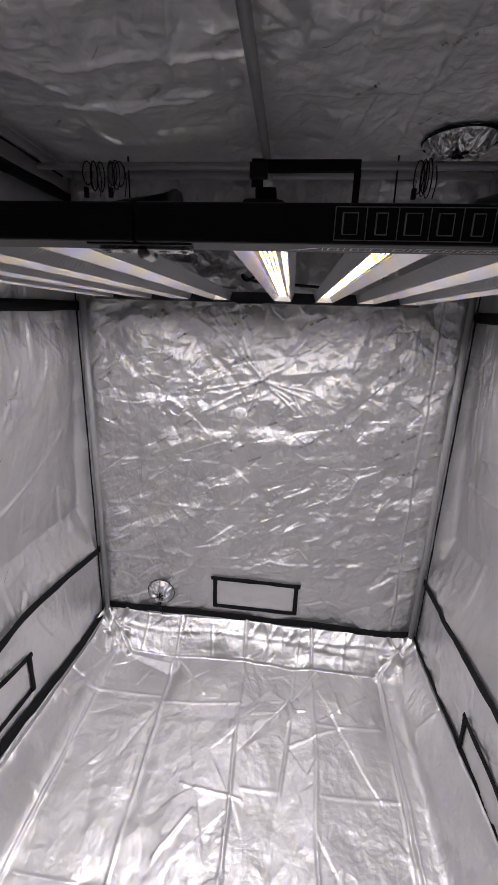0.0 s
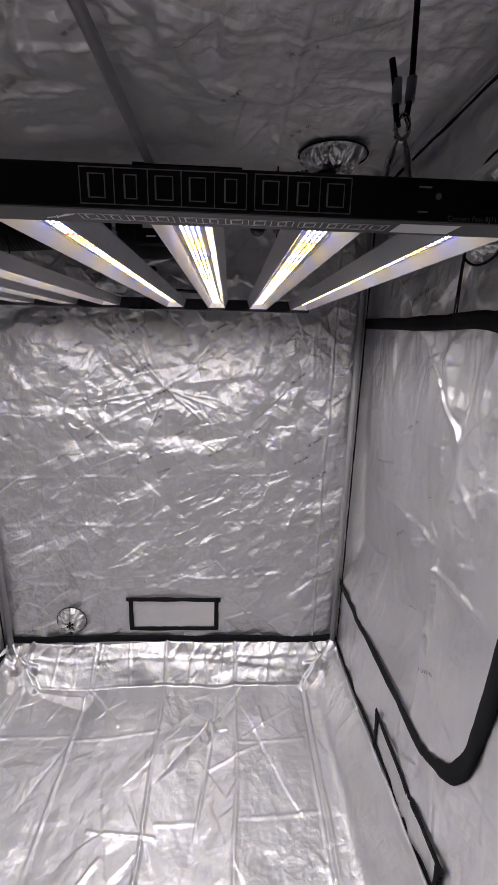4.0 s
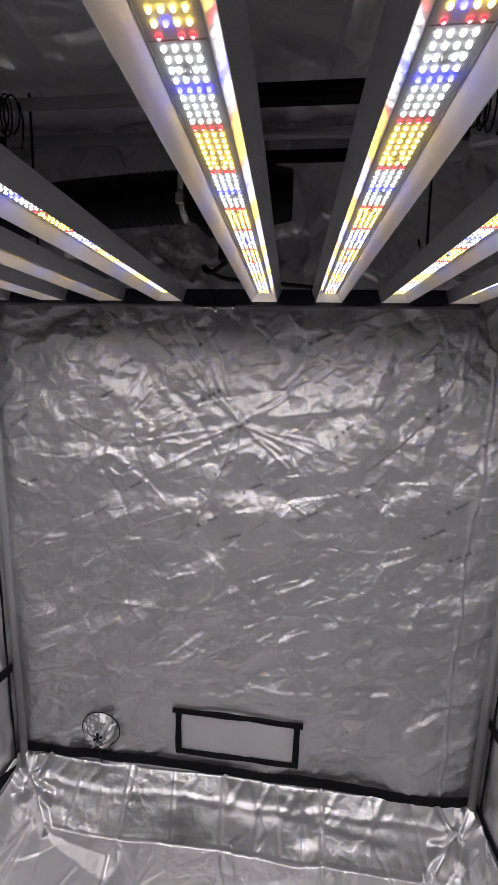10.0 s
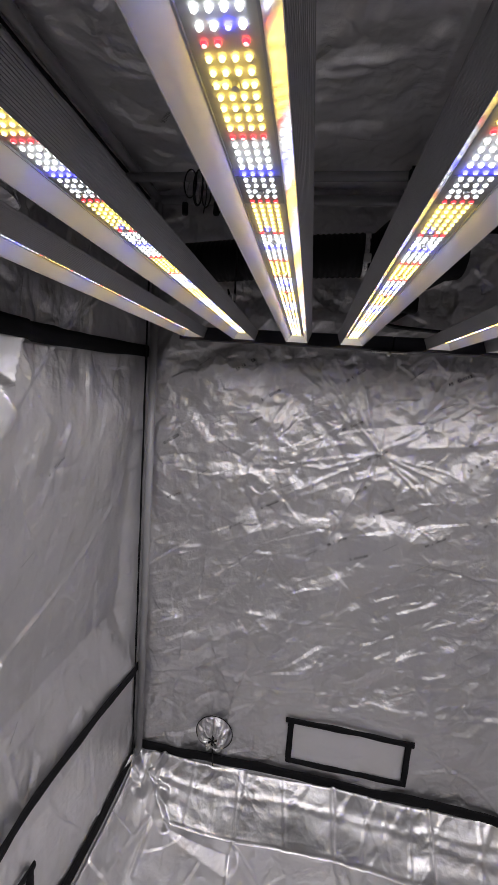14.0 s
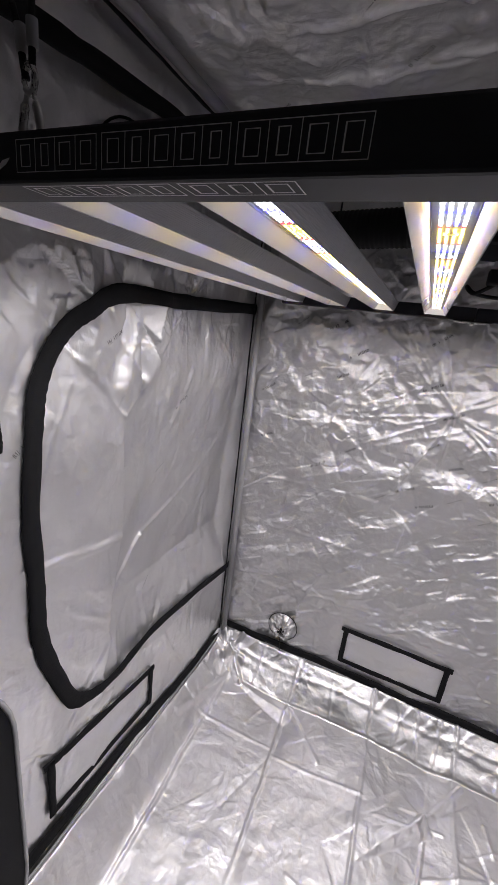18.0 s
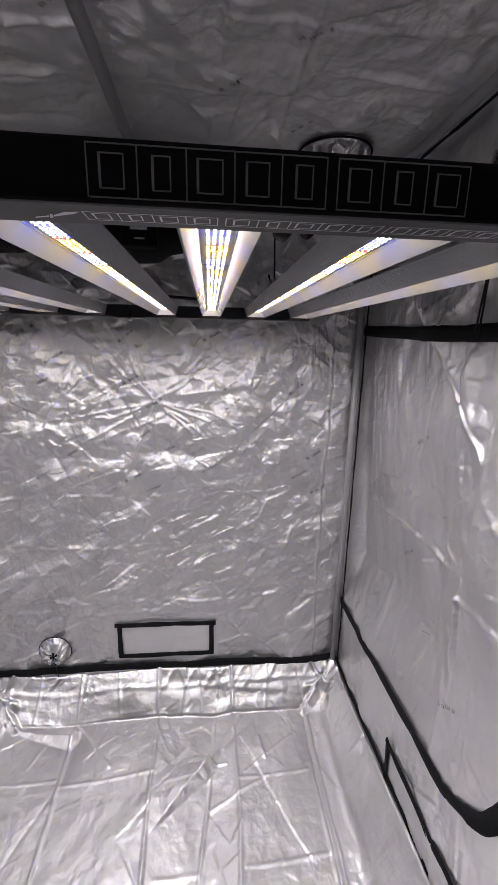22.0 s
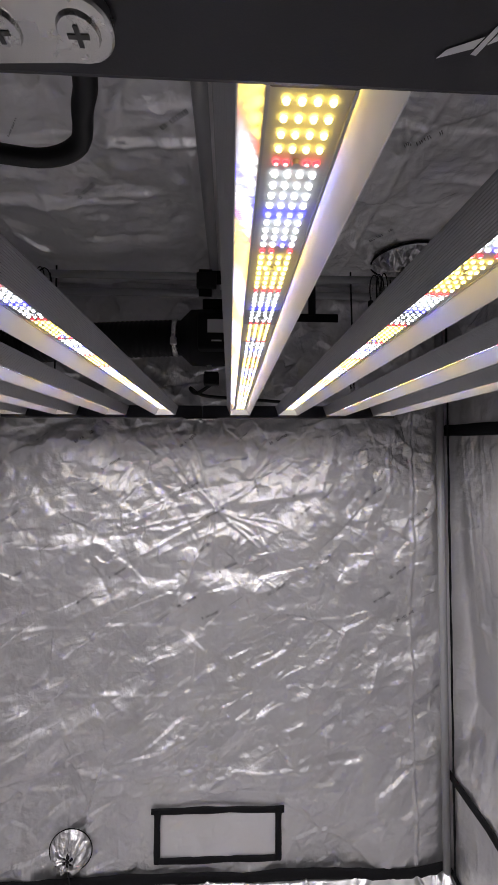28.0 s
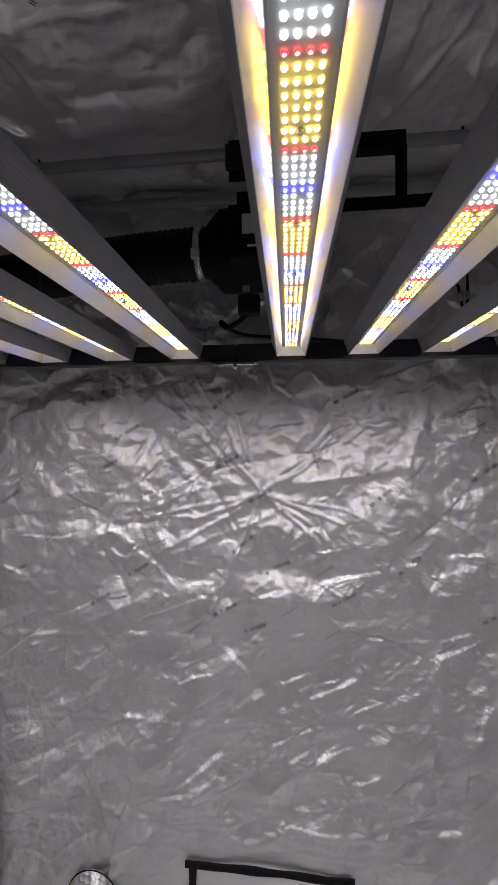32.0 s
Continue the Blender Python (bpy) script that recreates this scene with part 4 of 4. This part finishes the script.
# ---- cross bars and hangers ----
cross_poles = thing("cross_bar", "grey metal cross bar under the tent roof", "tent pole")
part("pole", cylinder(bmesh.new(), (-0.735, 0.528, 1.997), (0.735, 0.528, 1.997), 0.0105), GREY_POLE, cross_poles, smooth=True)
cross_front = thing("cross_bar", "grey metal cross bar under the tent roof", "tent pole")
part("pole", cylinder(bmesh.new(), (-0.735, -0.45, 1.995), (0.735, -0.45, 1.995), 0.0105), GREY_POLE, cross_front, smooth=True)


def hanger(x, y, top):
    """Black cord with a clamp sleeve, and a steel hook whose two legs hold the beam."""
    h = thing("lamp_hanger", "black cord hanger with steel clips holding the lamp", "hanger", (x, y, 1.642), group="lamp hangers")
    part("cord", tube(bmesh.new(), curve([(0, 0.01, top - 1.642), (0.002, 0.004, 0.18), (0.004, 0, 0.085), (0.003, 0, 0.058)], 6), 0.0025, 8), BLACK_CORD, h, smooth=True)
    part("cord", tube(bmesh.new(), curve([(-0.014, -0.001, 0.096), (-0.009, 0, 0.078), (-0.006, 0, 0.06), (-0.0035, 0, 0.05)], 6), 0.0026, 8), BLACK_CORD, h, smooth=True)
    bm = bmesh.new()
    cylinder(bm, (-0.0065, 0, 0.066), (-0.0080, 0, 0.083), 0.0040, 14)
    cylinder(bm, (0.0040, 0, 0.068), (0.0042, 0, 0.085), 0.0040, 14)
    part("sleeve", bm, GREY_POLE, h, "grey clamp sleeve", smooth=True)
    part("ring", tube(bmesh.new(), [(0.0055 * math.sin(a), 0, 0.050 + 0.009 * math.cos(a)) for a in (2 * math.pi * k / 14 for k in range(14))], 0.0024, 8, True), STEEL, h, smooth=True)
    for sx in (-1, 1):
        part("clip", tube(bmesh.new(), curve([(0.003 * sx, 0, 0.042), (0.007 * sx, 0, 0.030), (0.0105 * sx, 0, 0.012), (0.012 * sx, 0, -0.002)], 4), [0.0018 if k < 3 else 0.0032 for k in range(13)], 10), STEEL, h, "steel spring clip", smooth=True)
    return h


for x in (0.378, -0.447):
    hanger(x, -0.447, 2.03)
    hanger(x, 0.540, 2.03)

# ---- cinched cloth ports ----


def cinch_port(place, u, v, r, depth, tails, where, seed):
    base = thing("duct_port", "silver cloth duct port, tied with black cord, on the " + where, "duct port", group="duct ports")
    rng = random.Random(seed)
    bm = bmesh.new()
    rows, n = [], 72
    folds = [(rng.uniform(5, 8), rng.uniform(0, 6.3), 1.0), (rng.uniform(11, 15), rng.uniform(0, 6.3), 0.55), (rng.uniform(20, 27), rng.uniform(0, 6.3), 0.25)]
    for i in range(15):
        t = i / 14
        row = []
        for k in range(n):
            a = 2 * math.pi * k / n
            w = sum(m * math.sin(round(f) * a + p + 1.5 * t) for f, p, m in folds)
            rad = r * (1 - t) ** 0.8 + 0.10 * r * t
            out = depth * (math.sin(t * 2.2) + 0.16 * w * math.sin(min(1, t * 1.6) * math.pi * 0.62))
            rad *= 1 + 0.05 * w * t
            row.append(bm.verts.new(place(u + rad * math.cos(a), v + rad * math.sin(a) - depth * 0.25 * t, 0.008 + out)))
        rows.append(row)
    for a, b in zip(rows, rows[1:]):
        for k in range(n):
            bm.faces.new((a[k], a[(k + 1) % n], b[(k + 1) % n], b[k]))
    bmesh.ops.recalc_face_normals(bm, faces=bm.faces)
    part("gathered_cloth", bm, SILVER_PORT, base, "crumpled shiny silver cloth")
    part("piping", tube(bmesh.new(), [place(u + r * 1.02 * math.cos(a), v + r * 1.02 * math.sin(a), 0.012) for a in (2 * math.pi * k / 48 for k in range(48))], max(0.0016, r * 0.025), 6, True), BLACK_TAPE, base, smooth=True)
    bm = bmesh.new()
    tip = (u, v - depth * 0.25)
    for k in range(7):
        a = rng.uniform(0, 6.3)
        tube(bm, curve([place(tip[0], tip[1], depth * 0.75), place(tip[0] + 0.2 * r * math.cos(a), tip[1] + 0.2 * r * math.sin(a), depth * 1.05), place(tip[0] + 0.22 * r * math.cos(a + 1), tip[1] + 0.22 * r * math.sin(a + 1), depth * 0.9)], 3), 0.10 * r + 0.001, 6)
    part("knot", bm, BLACK_CORD, base, "black tied cord knot", smooth=True)
    for du, dv in tails:
        part("cord_tail", tube(bmesh.new(), curve([place(tip[0], tip[1], depth * 0.95), place(tip[0] + du * 0.3, tip[1] + dv * 0.4, depth * 0.9), place(tip[0] + du, tip[1] + dv, 0.02)], 6), 0.0022, 6), BLACK_CORD, base, smooth=True)
    return base


SILVER_PORT = foil("shiny_silver_cloth", (0.78, 0.77, 0.78), 0.34, 0.85, ((13, 0.020), (34, 0.006)), 0.2)
cinch_port(back_at, -0.460, 0.275, 0.064, 0.034, ((0.004, -0.115),), "back wall", 4)
cinch_port(right_at, 0.03, 1.78, 0.100, 0.045, ((0.05, -0.21), (0.062, -0.20)), "side wall", 7)
cinch_port(left_at, 0.03, 1.775, 0.105, 0.055, ((0.03, -0.12),), "side wall", 9)
cinch_port(roof_at, 0.54, 0.535, 0.100, 0.040, ((-0.06, 0.06), (-0.03, 0.10)), "roof", 12)

# ---- fan, duct and straps under the roof ----
FAN_BLACK = shader("matt_black_plastic", (0.008, 0.008, 0.010), 0.6, spec=0.2, noise_scale=40, noise_amount=0.2)
DUCT = shader("black_ribbed_duct", (0.007, 0.007, 0.008), 0.55, spec=0.25, noise_scale=40, noise_amount=0.2)
fan = thing("inline_fan", "black inline duct fan strapped under the roof", "duct fan", (-0.010, 0.605, 1.848))
bm = bmesh.new()
prof = [(-0.125, 0.050), (-0.10, 0.050), (-0.075, 0.074), (-0.068, 0.080), (-0.02, 0.082), (0.03, 0.080), (0.05, 0.076), (0.085, 0.055), (0.115, 0.050), (0.12, 0.046)]
tube(bm, [(x, 0, 0) for x, _ in prof], [r for _, r in prof], 36)
part("housing", bm, FAN_BLACK, fan, "black plastic fan housing", smooth=True)
part("control_box", boxed(-0.045, 0.055, -0.098, -0.055, -0.055, 0.045, 0.006), FAN_BLACK, fan, "black junction box")
part("rating_label", boxed(-0.018, 0.028, -0.0992, -0.098, -0.012, 0.024), PRINT_GREY, fan, "pale grey printed label")
part("rating_label", boxed(-0.008, 0.020, -0.0992, -0.098, -0.036, -0.032), PRINT_GREY, fan, "pale grey printed label")
part("tag", boxed(-0.022, -0.008, -0.060, -0.058, -0.104, -0.092), PRINT_WHITE, fan, "small white tag")
part("bracket", boxed(-0.036, 0.030, -0.03, 0.03, 0.078, 0.108, 0.004), FAN_BLACK, fan, "black mounting bracket")
part("clamp_band", cylinder(bmesh.new(), (-0.122, 0, 0), (-0.108, 0, 0), 0.0545, 36), STEEL, fan, "steel worm clamp band", smooth=True)
part("clamp_screw", boxed(-0.124, -0.106, -0.062, -0.050, -0.034, -0.014, 0.002), STEEL, fan)
part("plug", boxed(-0.03, 0.012, -0.075, -0.045, -0.150, -0.112, 0.005), BLACK_RUBBER, fan, "black plug")
part("power_cord", tube(bmesh.new(), curve([(0, -0.06, -0.14), (-0.05, -0.05, -0.17), (-0.07, -0.02, -0.15), (-0.03, 0.03, -0.165), (0.10, 0.06, -0.17), (0.22, 0.09, -0.175)], 6), 0.005, 8), BLACK_RUBBER, fan, smooth=True)
duct = thing("flexible_duct", "black ribbed flexible duct clamped to the fan", "duct", (-0.010, 0.605, 1.848))
n = 150
pts = [(-0.112 - 0.0034 * k, 0.05 * (k / n) ** 2, -0.02 * (k / n)) for k in range(n)]
part("sleeve", tube(bmesh.new(), pts, [0.0505 + 0.0022 * (k % 4 < 2) for k in range(n)], 28), DUCT, duct, smooth=True)
straps = thing("fan_strap", "black webbing straps tying the fan to the cross bar", "strap", (-0.012, 0.528, 1.997))
part("wrap", boxed(-0.040, 0.280, -0.0135, 0.0135, -0.016, 0.0135, 0.003), BLACK_TAPE, straps, "black webbing wrapped round the bar")
part("strap", boxed(0.262, 0.282, -0.008, -0.004, -0.105, -0.01), BLACK_TAPE, straps)
part("strap", boxed(0.05, 0.345, -0.006, -0.002, -0.122, -0.100), BLACK_TAPE, straps)
part("strap", boxed(-0.040, -0.005, -0.016, -0.012, -0.06, 0.014), BLACK_TAPE, straps)
part("buckle", boxed(-0.046, 0.008, -0.024, -0.010, -0.040, 0.004, 0.003), BLACK_RUBBER, straps, "black plastic buckle")


def cord_bundle(x, seed):
    """Wire hooks and a coil of black cord hung on the cross bar."""
    rng = random.Random(seed)
    b = thing("cord_bundle", "coiled black cords hung on wire hooks from the cross bar", "cord", (x, 0.53, 1.995), group="cord bundles")
    for k in range(2):
        o = 0.03 * k
        part("hook", tube(bmesh.new(), curve([(o - 0.006, 0, -0.02), (o - 0.012, 0, 0.004), (o, 0, 0.0145), (o + 0.010, 0, 0.002), (o + 0.004, 0, -0.02), (o, 0, -0.055)], 5), 0.0016, 6), STEEL, b, "bent wire hook", smooth=True)
    for k in range(4):
        w, hgt, o = rng.uniform(0.008, 0.017), rng.uniform(0.03, 0.05), rng.uniform(0.0, 0.06)
        part("cord_loop", tube(bmesh.new(), [(o + w * math.sin(a), -0.013 - 0.004 * k, -hgt * 0.75 + hgt * math.cos(a)) for a in (2 * math.pi * j / 22 for j in range(22))], 0.0017, 6, True), BLACK_CORD, b, smooth=True)
    part("cord_tail", tube(bmesh.new(), curve([(0.05, -0.012, 0.0), (0.056, -0.012, -0.04), (0.05, -0.012, -0.085)], 5), 0.0017, 6), BLACK_CORD, b, smooth=True)
    part("rubber_foot", boxed(-0.008, 0.006, -0.006, 0.006, -0.085, -0.055, 0.003), BLACK_RUBBER, b)
    return b


cord_bundle(0.43, 3)
cord_bundle(-0.50, 8)
cord_bundle(-0.58, 11)

# ---- mesh pocket and the folded door ----
pocket = thing("mesh_pocket", "black bordered mesh pocket on the side wall", "mesh pocket")
MESH = shader("grey_mesh_cloth", (0.30, 0.30, 0.31), 0.6, noise_scale=400, noise_amount=0.5, bump=0.6, bump_scale=500)
sheet("mesh_panel", left_at, span(-0.57, -0.315, 0.01), span(1.305, 1.545, 0.01), lambda u, v: 0.012 + 0.004 * soft(u, v, 0.1, 2), MESH, pocket, "fine grey mesh", thick=-0.037)
ribbon("border", left_at, curve([(-0.58, 1.56, 0), (-0.33, 1.558, 0), (-0.304, 1.548, 0), (-0.298, 1.52, 0), (-0.292, 1.33, 0), (-0.296, 1.305, 0), (-0.315, 1.297, 0), (-0.58, 1.295, 0)], 8), 0.016, pocket, lift=0.020)


def folded_door(name, pts, place_x, toward, label):
    """A curtain of black cloth, hanging in soft folds, with a piped free edge."""
    base = thing(name, label, "tent door", (place_x, -0.74, 0))
    bm = bmesh.new()
    rows = []
    for k in range(41):
        z = 0.02 + pts[1] * k / 40
        reach = pts[0] * (1 - max(0.0, (z - pts[1] * 0.72) / (pts[1] * 0.30)) ** 2.2) * (0.80 + 0.20 * min(1, z / 0.5))
        rows.append([bm.verts.new((0.012 * math.sin(9 * j / 24 + z * 2) + toward * 0.05 * (j / 24) ** 2, reach * j / 24, z)) for j in range(25)])
    for a, b in zip(rows, rows[1:]):
        for j in range(24):
            bm.faces.new((a[j], a[j + 1], b[j + 1], b[j]))
    edge = [r[-1].co.copy() for r in rows]
    part("cloth", bm, BLACK_CLOTH, base, "black cloth door panel", smooth=True)
    part("piping", tube(bmesh.new(), edge, 0.0045, 8), GREY_POLE, base, "grey piping", smooth=True)
    return base


folded_door("open_door", (0.368, 1.16), -0.62, 0, "black cloth tent door folded back beside the opening")

# the front of the tent beside the opening
front_edge = thing("front_edge", "black cloth edge of the tent's open front", "tent front", kind="structure")
part("cloth", boxed(0.390, 0.76, -0.775, -0.768, 0.0, 2.03), BLACK_CLOTH, front_edge)
part("zip", tube(bmesh.new(), curve([(0.390, -0.765, 0.03), (0.384, -0.76, 0.5), (0.382, -0.758, 1.0), (0.384, -0.76, 1.5), (0.390, -0.765, 1.9)], 8), 0.018, 10), BLACK_CLOTH, front_edge, smooth=True)
part("cloth", boxed(-0.76, -0.50, -0.775, -0.768, 0.0, 2.03), BLACK_CLOTH, front_edge)
part("cloth", boxed(-0.50, 0.390, -0.775, -0.768, 1.95, 2.03), BLACK_CLOTH, front_edge)

# ---- printed marks on the silver cloth ----


def printed_marks(parent, place, height, u0, u1, v0, v1, du, dv, seed, material, base_angle, skip=None):
    rng = random.Random(seed)
    flat = []
    rows = int((v1 - v0) / dv)
    for j in range(rows):
        for i in range(int((u1 - u0) / du)):
            u = u0 + (i + 0.5 + 0.45 * (j % 2)) * du + rng.uniform(-0.045, 0.045)
            v = v0 + (j + 0.5) * dv + rng.uniform(-0.02, 0.02)
            if u > u1 or rng.random() < 0.38 or (skip and skip(u, v)):
                continue
            small = (i + j) % 2
            a = radians(base_angle + rng.uniform(-9, 9))
            ca, sa = math.cos(a), math.sin(a)
            n, tall, wide = (20, 0.0024, 0.0023) if small else (10, 0.0095, 0.0066)
            worn = rng.randrange(n)
            for k in range(n):
                if k == (2 if not small else 9) or (abs(k - worn) < 2 and rng.random() < 0.6):
                    continue
                strokes = ((0.06, 0.28, 0.0), (0.54, 0.76, rng.choice((0.0, 0.0, -0.22, 0.22)))) if not small and k not in (3, 5, 7) else ((0.25, 0.25 + (0.24 if not small else 0.5), 0.0),)
                for s0, s1, shear in strokes:
                    q = []
                    for f, py in ((s0, -tall / 2), (s1, -tall / 2), (s1 + shear, tall / 2), (s0 + shear, tall / 2)):
                        px = (k - n / 2 + f) * wide
                        q.append((u + px * ca - py * sa, v + px * sa + py * ca))
                    flat += q
    pu, pv = np.array(flat).T
    x, y, z = place(pu, pv, height(pu, pv) + 0.0024)
    verts = np.stack([np.broadcast_to(c, pu.shape) for c in (x, y, z)], -1).tolist()
    faces = [(k, k + 1, k + 2, k + 3) for k in range(0, len(verts), 4)]
    return tagged(mesh("printed_marks", verts, faces, material, parent, "rows of small slanted printed marks"), kind="stuff")


printed_marks(wall_north, back_at, back_height, -0.70, 0.74, 0.92, 1.62, 0.155, 0.085, 3, PRINT_DARK, 33, lambda u, v: False)
printed_marks(floor, mat_at, mat_height, -0.60, 0.62, -0.70, 0.60, 0.20, 0.115, 5, PRINT_MAT, 28)
printed_marks(wall_west, left_at, side_height(-1), -0.70, 0.60, 0.62, 1.90, 0.26, 0.19, 7, PRINT_SIDE, 30)
printed_marks(wall_east, right_at, side_height(1), -0.70, 0.60, 0.62, 1.90, 0.26, 0.19, 8, PRINT_SIDE, -30)
printed_marks(ceiling, roof_at, roof_height, -0.70, 0.70, -0.60, 0.60, 0.24, 0.16, 9, PRINT_SIDE, -40)
